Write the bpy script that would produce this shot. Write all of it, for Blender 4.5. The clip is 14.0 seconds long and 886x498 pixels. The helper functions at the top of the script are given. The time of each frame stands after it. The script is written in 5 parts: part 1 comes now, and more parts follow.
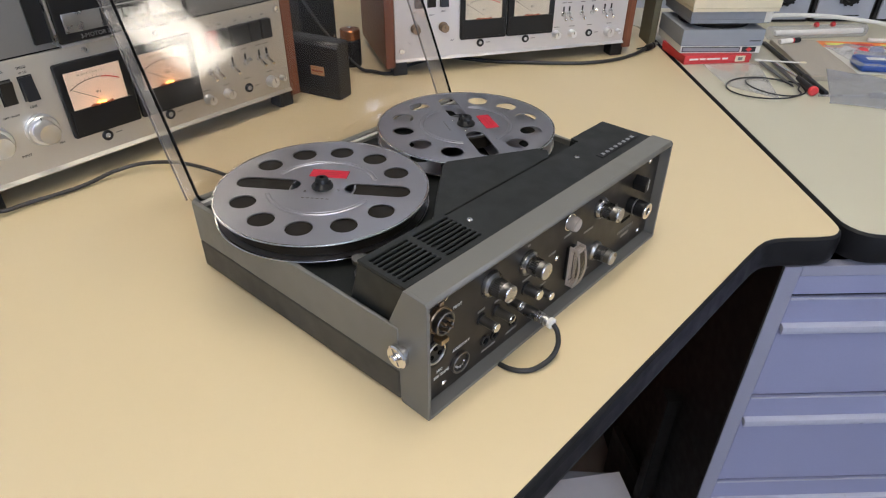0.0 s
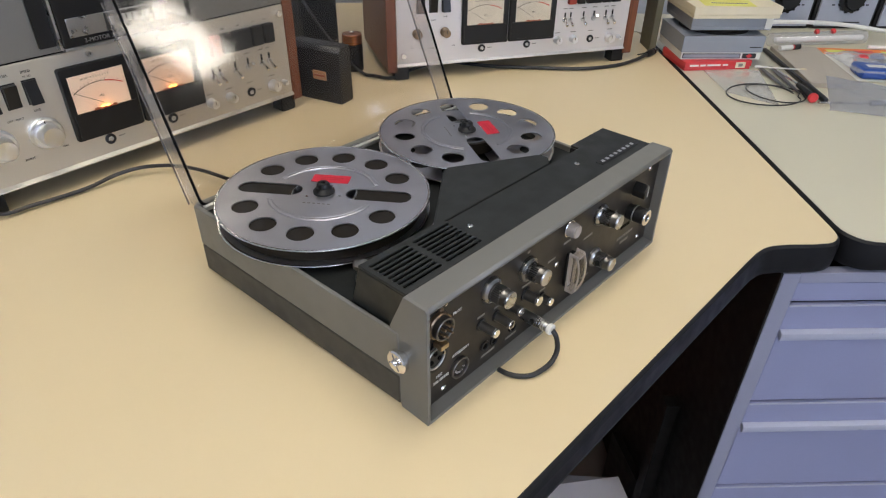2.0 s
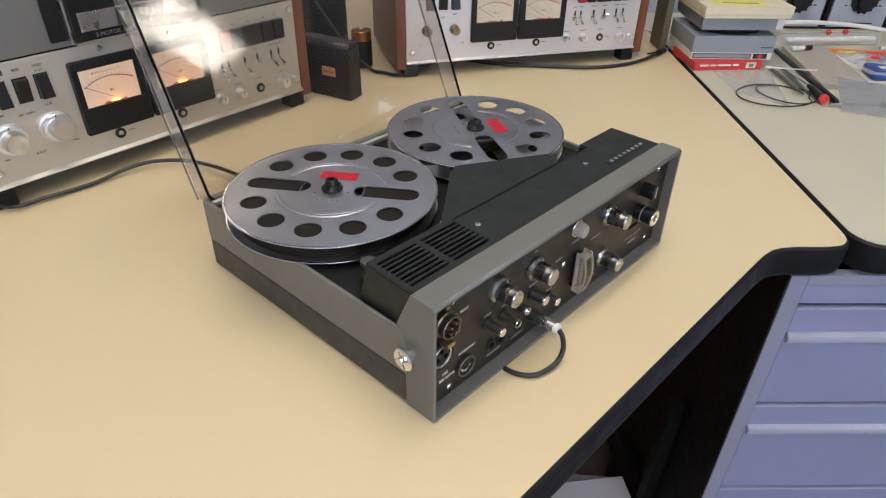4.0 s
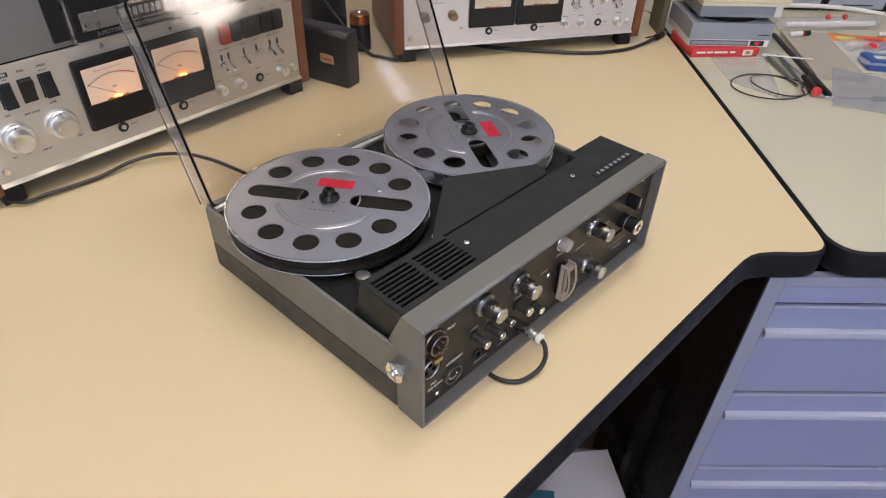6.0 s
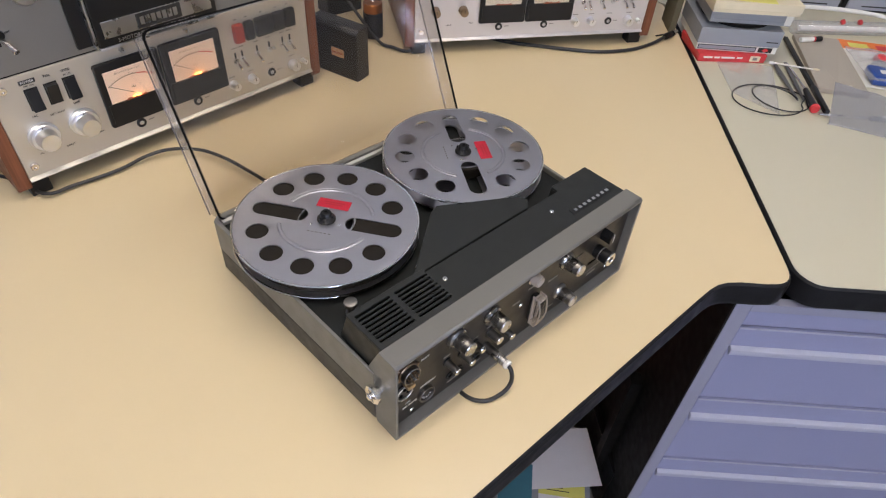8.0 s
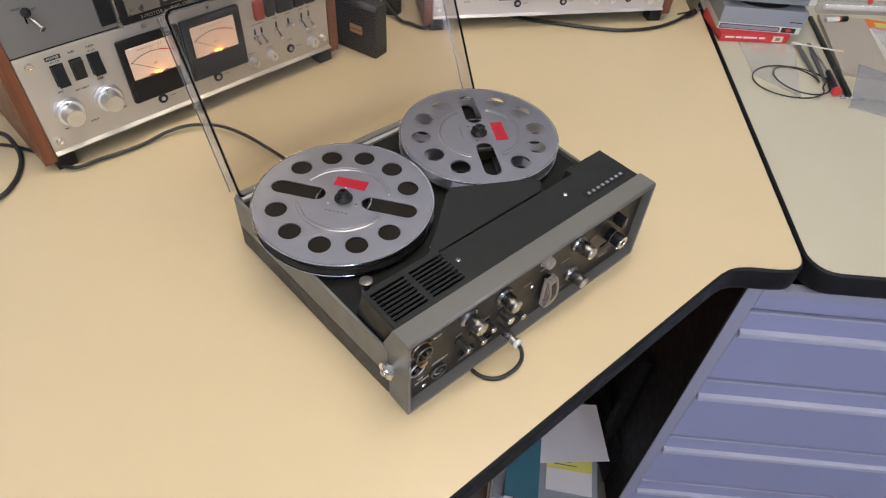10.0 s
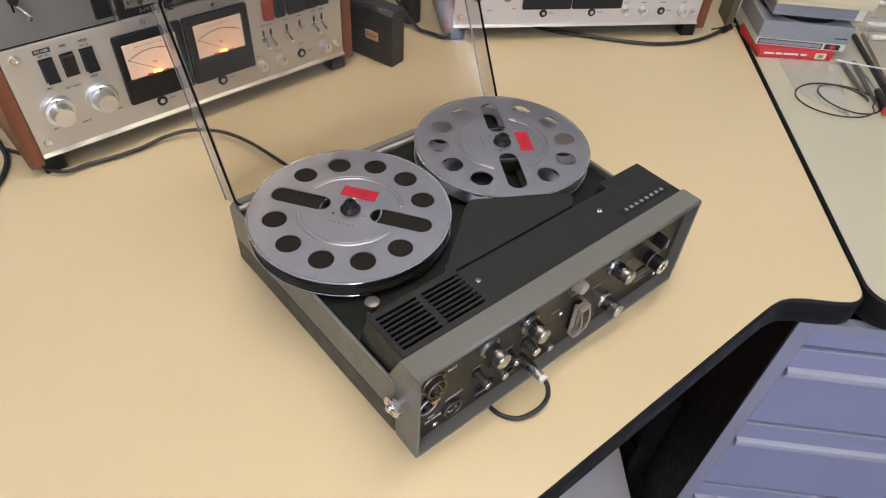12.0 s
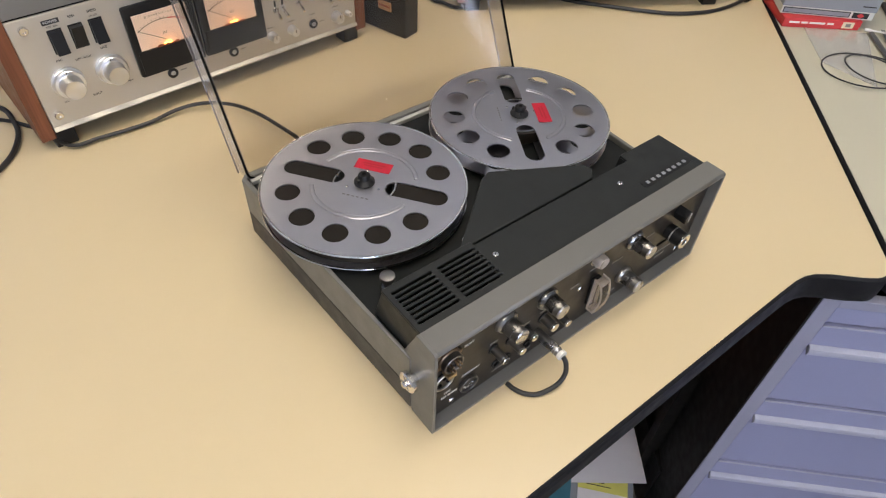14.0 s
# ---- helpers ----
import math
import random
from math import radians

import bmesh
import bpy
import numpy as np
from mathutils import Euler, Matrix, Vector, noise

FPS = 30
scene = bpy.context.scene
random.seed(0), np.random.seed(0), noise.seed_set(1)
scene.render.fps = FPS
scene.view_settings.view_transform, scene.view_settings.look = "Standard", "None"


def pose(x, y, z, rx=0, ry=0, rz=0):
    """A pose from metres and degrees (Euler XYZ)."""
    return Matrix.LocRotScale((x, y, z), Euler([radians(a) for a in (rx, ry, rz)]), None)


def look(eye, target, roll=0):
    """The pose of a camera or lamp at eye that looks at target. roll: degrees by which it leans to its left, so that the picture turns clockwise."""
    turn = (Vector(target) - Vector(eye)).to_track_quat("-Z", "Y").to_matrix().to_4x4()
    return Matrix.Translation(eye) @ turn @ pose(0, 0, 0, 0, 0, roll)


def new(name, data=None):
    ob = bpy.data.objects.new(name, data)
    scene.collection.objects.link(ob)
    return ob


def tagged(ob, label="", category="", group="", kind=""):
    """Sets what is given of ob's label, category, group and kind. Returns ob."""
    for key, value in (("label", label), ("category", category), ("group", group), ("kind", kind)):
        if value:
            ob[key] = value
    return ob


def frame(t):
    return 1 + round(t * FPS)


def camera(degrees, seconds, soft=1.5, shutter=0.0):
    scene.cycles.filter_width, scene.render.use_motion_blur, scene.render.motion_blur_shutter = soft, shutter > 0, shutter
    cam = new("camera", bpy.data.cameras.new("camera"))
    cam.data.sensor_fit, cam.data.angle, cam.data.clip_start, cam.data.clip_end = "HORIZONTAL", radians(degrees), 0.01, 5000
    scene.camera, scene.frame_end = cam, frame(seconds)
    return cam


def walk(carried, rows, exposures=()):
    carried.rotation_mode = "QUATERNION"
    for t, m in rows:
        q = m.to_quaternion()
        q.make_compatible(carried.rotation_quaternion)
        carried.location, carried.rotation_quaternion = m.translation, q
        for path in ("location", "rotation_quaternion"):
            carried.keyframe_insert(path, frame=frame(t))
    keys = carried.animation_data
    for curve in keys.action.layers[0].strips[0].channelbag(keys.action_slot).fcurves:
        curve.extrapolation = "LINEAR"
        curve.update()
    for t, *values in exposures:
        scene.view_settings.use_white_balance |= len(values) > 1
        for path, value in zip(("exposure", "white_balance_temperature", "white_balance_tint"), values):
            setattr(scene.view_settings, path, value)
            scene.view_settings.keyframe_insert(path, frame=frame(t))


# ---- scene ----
cam = camera(69.9, 14.0, soft=1.2)
PATH = [
    (0, (-0.216, -0.214, 0.356), (0.997, 0.906, -0.774), 0.4),
    (0.5, (-0.215, -0.216, 0.358), (1.003, 0.901, -0.769), 0.7),
    (1, (-0.217, -0.214, 0.36), (1.002, 0.903, -0.766), 1.0),
    (1.5, (-0.218, -0.213, 0.358), (1.0, 0.908, -0.765), 0.9),
    (2, (-0.217, -0.215, 0.36), (0.998, 0.909, -0.763), 0.7),
    (2.5, (-0.218, -0.215, 0.36), (0.997, 0.911, -0.76), 0.6),
    (3, (-0.218, -0.214, 0.36), (0.993, 0.915, -0.762), 0.5),
    (5.3, (-0.215, -0.216, 0.375), (0.959, 0.89, -0.809), 2.5),
    (5.5, (-0.214, -0.222, 0.387), (0.948, 0.873, -0.817), 2.0),
    (6, (-0.209, -0.215, 0.416), (0.93, 0.859, -0.827), 1.8),
    (6.5, (-0.199, -0.213, 0.435), (0.907, 0.849, -0.849), 2.2),
    (7, (-0.194, -0.214, 0.461), (0.89, 0.834, -0.853), 3.1),
    (7.5, (-0.192, -0.223, 0.486), (0.858, 0.808, -0.868), 3.8),
    (8, (-0.182, -0.224, 0.513), (0.842, 0.793, -0.871), 4.1),
    (8.2, (-0.184, -0.221, 0.513), (0.83, 0.778, -0.892), 4.7),
    (10.3, (-0.184, -0.227, 0.53), (0.763, 0.779, -0.918), 4.0),
    (10.5, (-0.184, -0.225, 0.531), (0.763, 0.788, -0.91), 4.1),
    (11, (-0.183, -0.212, 0.516), (0.784, 0.814, -0.903), 5.0),
    (11.5, (-0.165, -0.202, 0.49), (0.795, 0.848, -0.917), 4.0),
    (12, (-0.156, -0.191, 0.471), (0.8, 0.881, -0.921), 4.1),
    (12.5, (-0.154, -0.185, 0.465), (0.782, 0.892, -0.936), 4.0),
    (13, (-0.154, -0.184, 0.464), (0.763, 0.893, -0.95), 3.6),
    (13.5, (-0.157, -0.182, 0.458), (0.756, 0.881, -0.969), 3.6),
    (14, (-0.155, -0.185, 0.46), (0.743, 0.871, -0.982), 3.2),
]
walk(cam, [(t, look(eye, target, roll)) for t, eye, target, roll in PATH],
     exposures=[(0, 0.0, 6500, 10), (3, 0.0, 6480, 9), (5.5, 0.0, 6550, 14), (8, 0.02, 6550, 15), (10.5, 0.0, 6650, 13), (14, 0.04, 6750, 12)])
# ---- world, light, exposure ----
world = bpy.data.worlds.new("room_world")
scene.world = world
world.use_nodes = True
world.node_tree.nodes["Background"].inputs[0].default_value = (0.75, 0.83, 1.0, 1)
world.node_tree.nodes["Background"].inputs[1].default_value = 0.15
LAMP = 14.0      # brightness of the ceiling diffusers
DAY = 7.0         # brightness of the daylight in the windows

# ---- materials ----


def mat(name, col, rough=0.5, metal=0.0, var=0.10, scale=60.0, bump=0.0, fine=900.0, coat=0.0, spec=0.5, rvar=0.08):
    """A painted, moulded or metal surface: colour and gloss vary at two scales, with a fine relief."""
    m = bpy.data.materials.new(name)
    m.use_nodes = True
    nt = m.node_tree
    b = nt.nodes["Principled BSDF"]
    tc = nt.nodes.new("ShaderNodeTexCoord")
    n1 = nt.nodes.new("ShaderNodeTexNoise")
    n1.inputs["Scale"].default_value = scale
    n1.inputs["Detail"].default_value = 5
    n2 = nt.nodes.new("ShaderNodeTexNoise")
    n2.inputs["Scale"].default_value = fine
    n2.inputs["Detail"].default_value = 3
    for n in (n1, n2):
        nt.links.new(tc.outputs["Object"], n.inputs["Vector"])
    add = nt.nodes.new("ShaderNodeMath")
    add.operation = "ADD"
    nt.links.new(n1.outputs["Fac"], add.inputs[0])
    nt.links.new(n2.outputs["Fac"], add.inputs[1])
    ramp = nt.nodes.new("ShaderNodeMapRange")
    ramp.inputs["From Min"].default_value, ramp.inputs["From Max"].default_value = 0.6, 1.4
    ramp.inputs["To Min"].default_value, ramp.inputs["To Max"].default_value = 1 - var, 1 + var
    nt.links.new(add.outputs[0], ramp.inputs["Value"])
    mul = nt.nodes.new("ShaderNodeVectorMath")
    mul.operation = "SCALE"
    mul.inputs[0].default_value = col
    nt.links.new(ramp.outputs[0], mul.inputs["Scale"])
    nt.links.new(mul.outputs[0], b.inputs["Base Color"])
    rr = nt.nodes.new("ShaderNodeMapRange")
    rr.inputs["From Min"].default_value, rr.inputs["From Max"].default_value = 0.3, 0.7
    rr.inputs["To Min"].default_value, rr.inputs["To Max"].default_value = max(0.02, rough - rvar), min(1, rough + rvar)
    nt.links.new(n1.outputs["Fac"], rr.inputs["Value"])
    nt.links.new(rr.outputs[0], b.inputs["Roughness"])
    b.inputs["Metallic"].default_value = metal
    b.inputs["Specular IOR Level"].default_value = spec
    b.inputs["Coat Weight"].default_value = coat
    if bump:
        bp = nt.nodes.new("ShaderNodeBump")
        bp.inputs["Strength"].default_value = bump
        bp.inputs["Distance"].default_value = 0.0006
        nt.links.new(n2.outputs["Fac"], bp.inputs["Height"])
        nt.links.new(bp.outputs[0], b.inputs["Normal"])
    return m


def wood(name, dark, light, rough=0.4):
    m = mat(name, light, rough)
    nt = m.node_tree
    b = nt.nodes["Principled BSDF"]
    tc = nt.nodes["Texture Coordinate"]
    mp = nt.nodes.new("ShaderNodeMapping")
    mp.inputs["Scale"].default_value = (60, 60, 3)
    nz = nt.nodes.new("ShaderNodeTexNoise")
    nz.inputs["Scale"].default_value = 4
    nz.inputs["Detail"].default_value = 8
    nz.inputs["Distortion"].default_value = 0.6
    cr = nt.nodes.new("ShaderNodeValToRGB")
    cr.color_ramp.elements[0].position, cr.color_ramp.elements[1].position = 0.35, 0.68
    cr.color_ramp.elements[0].color, cr.color_ramp.elements[1].color = (*dark, 1), (*light, 1)
    nt.links.new(tc.outputs["Object"], mp.inputs["Vector"])
    nt.links.new(mp.outputs[0], nz.inputs["Vector"])
    nt.links.new(nz.outputs["Fac"], cr.inputs["Fac"])
    nt.links.new(cr.outputs[0], b.inputs["Base Color"])
    return m


def glow(name, col, strength):
    m = bpy.data.materials.new(name)
    m.use_nodes = True
    b = m.node_tree.nodes["Principled BSDF"]
    b.inputs["Base Color"].default_value = (*col, 1)
    b.inputs["Emission Color"].default_value = (*col, 1)
    b.inputs["Emission Strength"].default_value = strength
    return m


def backlit(name):
    """A translucent dial, a bulb's glow from mid lower edge painted into its emission."""
    m = mat(name, (0.72, 0.62, 0.52), 0.5, var=0.03)
    nt = m.node_tree
    b = nt.nodes["Principled BSDF"]
    sub = nt.nodes.new("ShaderNodeVectorMath")
    sub.operation = "SUBTRACT"
    sub.inputs[1].default_value = (0.53, 0.5, 0.02)
    sc = nt.nodes.new("ShaderNodeVectorMath")
    sc.operation = "MULTIPLY"
    sc.inputs[1].default_value = (1.0, 0.0, 0.72)
    ln = nt.nodes.new("ShaderNodeVectorMath")
    ln.operation = "LENGTH"
    nt.links.new(nt.nodes["Texture Coordinate"].outputs["Generated"], sub.inputs[0])
    nt.links.new(sub.outputs[0], sc.inputs[0])
    nt.links.new(sc.outputs[0], ln.inputs[0])
    # painted falloff of the bulb's light: orange at the bulb, dimmer outwards
    cr = nt.nodes.new("ShaderNodeValToRGB")
    e = cr.color_ramp.elements
    e[0].position, e[0].color = 0.04, (1.0, 0.42, 0.10, 1)
    e[1].position, e[1].color = 0.62, (0.34, 0.17, 0.10, 1)
    mid = e.new(0.24)
    mid.color = (0.62, 0.24, 0.09, 1)
    nt.links.new(ln.outputs["Value"], cr.inputs["Fac"])
    nt.links.new(cr.outputs[0], b.inputs["Emission Color"])
    b.inputs["Emission Strength"].default_value = 0.54
    return m


def clear(name, col, rough=0.02, low=0.045, high=0.55, milk=0.0):
    """Thin clear plastic: mostly see-through, with a mirror gloss that grows towards the edge."""
    m = bpy.data.materials.new(name)
    m.use_nodes = True
    nt = m.node_tree
    nt.nodes.remove(nt.nodes["Principled BSDF"])
    tr = nt.nodes.new("ShaderNodeBsdfTransparent")
    tr.inputs[0].default_value = (*col, 1)
    gl = nt.nodes.new("ShaderNodeBsdfGlossy")
    gl.inputs["Roughness"].default_value = rough
    lw = nt.nodes.new("ShaderNodeLayerWeight")
    pw = nt.nodes.new("ShaderNodeMath")
    pw.operation = "POWER"
    pw.inputs[1].default_value = 4.0
    mr = nt.nodes.new("ShaderNodeMapRange")
    mr.inputs["To Min"].default_value, mr.inputs["To Max"].default_value = low, high
    mx = nt.nodes.new("ShaderNodeMixShader")
    nt.links.new(lw.outputs["Facing"], pw.inputs[0])
    nt.links.new(pw.outputs[0], mr.inputs["Value"])
    nt.links.new(mr.outputs[0], mx.inputs[0])
    nt.links.new(tr.outputs[0], mx.inputs[1])
    nt.links.new(gl.outputs[0], mx.inputs[2])
    df = nt.nodes.new("ShaderNodeBsdfDiffuse")
    df.inputs[0].default_value = (0.8, 0.8, 0.82, 1)
    m2 = nt.nodes.new("ShaderNodeMixShader")
    m2.inputs[0].default_value = milk
    nt.links.new(mx.outputs[0], m2.inputs[1])
    nt.links.new(df.outputs[0], m2.inputs[2])
    nt.links.new(m2.outputs[0], nt.nodes["Material Output"].inputs[0])
    return m


CREAM = mat("cream_laminate", (0.68, 0.555, 0.345), 0.32, var=0.015, scale=9, bump=0.015, fine=1500, rvar=0.006)
SAGE = mat("sage_laminate", (0.56, 0.53, 0.41), 0.38, var=0.015, scale=9, bump=0.015, fine=1500, rvar=0.006)
BLACK_EDGE = mat("black_rubber_edging", (0.008, 0.008, 0.0095), 0.5, var=0.2, spec=0.3)
GREY_PAINT = mat("grey_hammer_paint", (0.152, 0.149, 0.136), 0.42, var=0.05, bump=0.08, fine=1400)
DARK_PAINT = mat("dark_grey_paint", (0.017, 0.0190, 0.0190), 0.5, var=0.08, bump=0.08, fine=1500, spec=0.3)
BASE_PAINT = mat("charcoal_base_paint", (0.040, 0.039, 0.037), 0.5, var=0.08, bump=0.1, fine=1500)
PANEL = mat("dark_bronze_panel", (0.030, 0.026, 0.022), 0.38, metal=0.3, var=0.1)
DECKPLATE = mat("black_deck_plate", (0.010, 0.0115, 0.0115), 0.5, var=0.15, spec=0.25)
ALU = mat("spun_aluminium", (0.56, 0.55, 0.585), 0.34, metal=1.0, var=0.05, scale=60, fine=1500, rvar=0.04)
CHROME = mat("chrome", (0.78, 0.77, 0.76), 0.13, metal=1.0, var=0.03)
DULL = mat("dull_grey_metal", (0.22, 0.21, 0.20), 0.4, metal=1.0, var=0.1)
STEEL = mat("brushed_steel", (0.55, 0.55, 0.55), 0.3, metal=1.0, var=0.06)
GILT = mat("pale_gilt_metal", (0.52, 0.40, 0.25), 0.35, metal=1.0, var=0.1)
BRASS = mat("aged_brass", (0.27, 0.195, 0.13), 0.4, metal=1.0, var=0.25)
BLACK = mat("black_plastic", (0.010, 0.010, 0.0105), 0.40, var=0.15, spec=0.32)
MATT = mat("matt_black", (0.003, 0.003, 0.003), 0.9, var=0.2, spec=0.1)
CORD = mat("black_cord_rubber", (0.015, 0.015, 0.016), 0.45, var=0.15)
RED = mat("red_tape_label", (0.47, 0.007, 0.028), 0.5, var=0.10, scale=300)
REDDARK = mat("dark_red_ink", (0.35, 0.01, 0.02), 0.6)
TAPE = mat("brown_magnetic_tape", (0.012, 0.009, 0.006), 0.5, var=0.12, spec=0.25)
WHITE = mat("white_print", (0.62, 0.62, 0.60), 0.6)
GREYINK = mat("grey_print", (0.22, 0.21, 0.19), 0.6)
IVORY = mat("white_plastic", (0.75, 0.73, 0.68), 0.4)
CHAMPAGNE = mat("champagne_aluminium_panel", (0.54, 0.50, 0.43), 0.42, metal=0.55, var=0.03, scale=20, fine=1600)
SILVER = mat("silver_aluminium_panel", (0.66, 0.63, 0.62), 0.42, metal=0.5, var=0.03, scale=20, fine=1600)
UPPER = mat("silver_grey_deck_plate", (0.20, 0.195, 0.185), 0.45, metal=0.4, var=0.04, scale=20)
WALNUT = wood("walnut_veneer", (0.125, 0.038, 0.016), (0.205, 0.068, 0.030))
INK = mat("black_ink", (0.02, 0.02, 0.02), 0.6)
REDINK = mat("red_ink", (0.60, 0.03, 0.03), 0.6)
AMBER = backlit("lit_amber_meter_face")
BULB = glow("meter_bulb", (1.0, 0.30, 0.05), 14.0)


def spun(name):
    """Turned aluminium, whose lathe marks draw the gloss out into a bow tie."""
    m = mat(name, (0.80, 0.80, 0.81), 0.30, metal=1.0, var=0.02, scale=40, fine=80, rvar=0.01)
    nt = m.node_tree
    b = nt.nodes["Principled BSDF"]
    tg = nt.nodes.new("ShaderNodeTangent")
    tg.direction_type = "RADIAL"
    tg.axis = "Y"
    nt.links.new(tg.outputs[0], b.inputs["Tangent"])
    b.inputs["Anisotropic"].default_value = 0.7
    return m


SPUN = spun("turned_aluminium")
REDBTN = mat("red_orange_plastic", (0.28, 0.034, 0.02), 0.45)
DIAL = mat("cream_meter_face", (0.70, 0.66, 0.58), 0.5)
BLUE = mat("lavender_blue_paint", (0.30, 0.31, 0.46), 0.40, var=0.04, scale=12, bump=0.04)
BLUEGREY = mat("blue_grey_frame_paint", (0.31, 0.31, 0.39), 0.42, var=0.05, scale=12)
# paler blue of the pull lips, also used for drawn highlights on drawer tops
PALEBLUE = mat("pale_blue_lip_and_highlight", (0.43, 0.44, 0.53), 0.35, var=0.04)
WALL = mat("pale_blue_wall_paint", (0.46, 0.49, 0.54), 0.8, var=0.04, scale=5, bump=0.1, fine=300)
CEIL = mat("white_ceiling_tile", (0.78, 0.78, 0.75), 0.9, var=0.05, bump=0.2, fine=200)
FLOOR = mat("grey_floor_tile", (0.16, 0.15, 0.14), 0.5, var=0.15, scale=10)
DIFFUSER = glow("lit_ceiling_diffuser", (1.0, 0.93, 0.82), LAMP)
SKYPANE = glow("bright_overcast_daylight", (0.66, 0.76, 1.0), DAY)
ACRYL = clear("smoky_clear_acrylic", (0.955, 0.94, 0.925), 0.07, 0.048)
WALLGLOSS = clear("glossy_acrylic_wall", (0.90, 0.88, 0.86), 0.10, 0.11, 0.6, 0.07)
POLYGREY = clear("grey_tinted_polythene", (0.70, 0.71, 0.76), 0.20, 0.10, 0.6, 0.12)
SATIN = mat("satin_steel", (0.34, 0.335, 0.33), 0.30, metal=1.0, var=0.06)
OLIVE = mat("olive_card", (0.13, 0.12, 0.075), 0.6, var=0.1, scale=30)
CREAMTRIM = mat("pale_satin_metal", (0.62, 0.60, 0.56), 0.35, metal=0.6, var=0.04)
EDGEGLOSS = clear("polished_acrylic_edge", (0.50, 0.45, 0.42), 0.12, 0.10, 0.45, 0.10)
POLY = clear("clear_polythene", (0.93, 0.93, 0.94), 0.18, 0.12, 0.7, 0.14)
GREYBOX = mat("grey_card_box", (0.27, 0.29, 0.32), 0.55, var=0.05)
CARDWHITE = mat("white_card", (0.72, 0.71, 0.66), 0.6, var=0.05)
CARDCREAM = mat("cream_card", (0.70, 0.62, 0.45), 0.6, var=0.06)
REDBOX = mat("red_card_box", (0.62, 0.04, 0.045), 0.45, var=0.06)
YELLOW = mat("yellow_paper", (0.70, 0.66, 0.16), 0.6, var=0.05)
PAPER = mat("white_paper", (0.70, 0.68, 0.70), 0.7, var=0.03)
TEAL = mat("teal_card", (0.05, 0.17, 0.23), 0.5, var=0.1)
LEATHER = mat("black_leatherette", (0.014, 0.013, 0.013), 0.42, var=0.2, bump=0.5, fine=700)
COPPER = mat("copper_cell_top", (0.42, 0.16, 0.06), 0.3, metal=0.9, var=0.1)
TAN = mat("tan_leather_tab", (0.45, 0.24, 0.12), 0.5, var=0.1)
BROWN = mat("red_brown_board", (0.30, 0.075, 0.032), 0.6, var=0.2, scale=15)
SIDE = mat("black_cabinet_side", (0.009, 0.0085, 0.0085), 0.6, var=0.2, spec=0.2)
PLANK = mat("grey_board", (0.40, 0.36, 0.30), 0.6, var=0.06, scale=30)
INSTR = mat("grey_instrument_panel", (0.36, 0.38, 0.44), 0.5, var=0.04)
ORANGE = mat("orange_card", (0.80, 0.20, 0.03), 0.5, var=0.1)
BLUETOOL = mat("blue_plastic", (0.02, 0.07, 0.30), 0.35, var=0.1)
LIME = mat("yellow_green_plastic", (0.50, 0.52, 0.08), 0.4)
TRANSLUCENT = mat("milky_plastic", (0.40, 0.35, 0.31), 0.18, var=0.05)
WINDOW = clear("clear_meter_window", (0.95, 0.93, 0.90), 0.05)

# ---- mesh helpers ----


def thing(name, m, label, category, group="", kind=""):
    ob = new(name)
    ob.empty_display_size = 0.05
    ob.matrix_world = m
    return tagged(ob, label, category, group, kind)


def finish(name, bm, material, angle=35):
    me = bpy.data.meshes.new(name)
    bmesh.ops.recalc_face_normals(bm, faces=bm.faces)
    soft = []               # broad flat faces stay flat between their rounded edges
    for f in bm.faces:
        near = [g.calc_area() for e in f.edges for g in e.link_faces if g is not f]
        soft.append(not near or f.calc_area() < 4 * sum(near) / len(near))
    bm.to_mesh(me)
    bm.free()
    me.set_sharp_from_angle(angle=radians(angle))
    me.polygons.foreach_set("use_smooth", soft)
    me.materials.append(material)
    return me


def part(name, bm, material, parent, label=""):
    ob = new(name, finish(name, bm, material))
    ob.parent = parent
    if label:
        ob["label"] = label
    return ob


def solo(name, bm, material, label, category, m=None, group="", kind=""):
    ob = new(name, finish(name, bm, material))
    if m is not None:
        ob.matrix_world = m
    return tagged(ob, label, category, group, kind)


def box(x0, x1, y0, y1, z0, z1, bev=0.0, seg=2, bm=None):
    own = bmesh.new()
    bmesh.ops.create_cube(own, size=1, matrix=Matrix.LocRotScale(((x0 + x1) / 2, (y0 + y1) / 2, (z0 + z1) / 2), None, (x1 - x0, y1 - y0, z1 - z0)))
    if bev:
        bmesh.ops.bevel(own, geom=own.edges[:], offset=bev, segments=seg, affect="EDGES", profile=0.5)
    return merge(bm, own)


def merge(bm, own, m=None):
    if m is not None:
        bmesh.ops.transform(own, matrix=m, verts=own.verts)
    if bm is None:
        return own
    me = bpy.data.meshes.new("tmp")
    own.to_mesh(me)
    own.free()
    bm.from_mesh(me)
    bpy.data.meshes.remove(me)
    return bm


def frame_z(p, axis):
    """A frame at p whose z runs along axis."""
    return Matrix.Translation(p) @ Vector(axis).to_track_quat("Z", "Y").to_matrix().to_4x4()


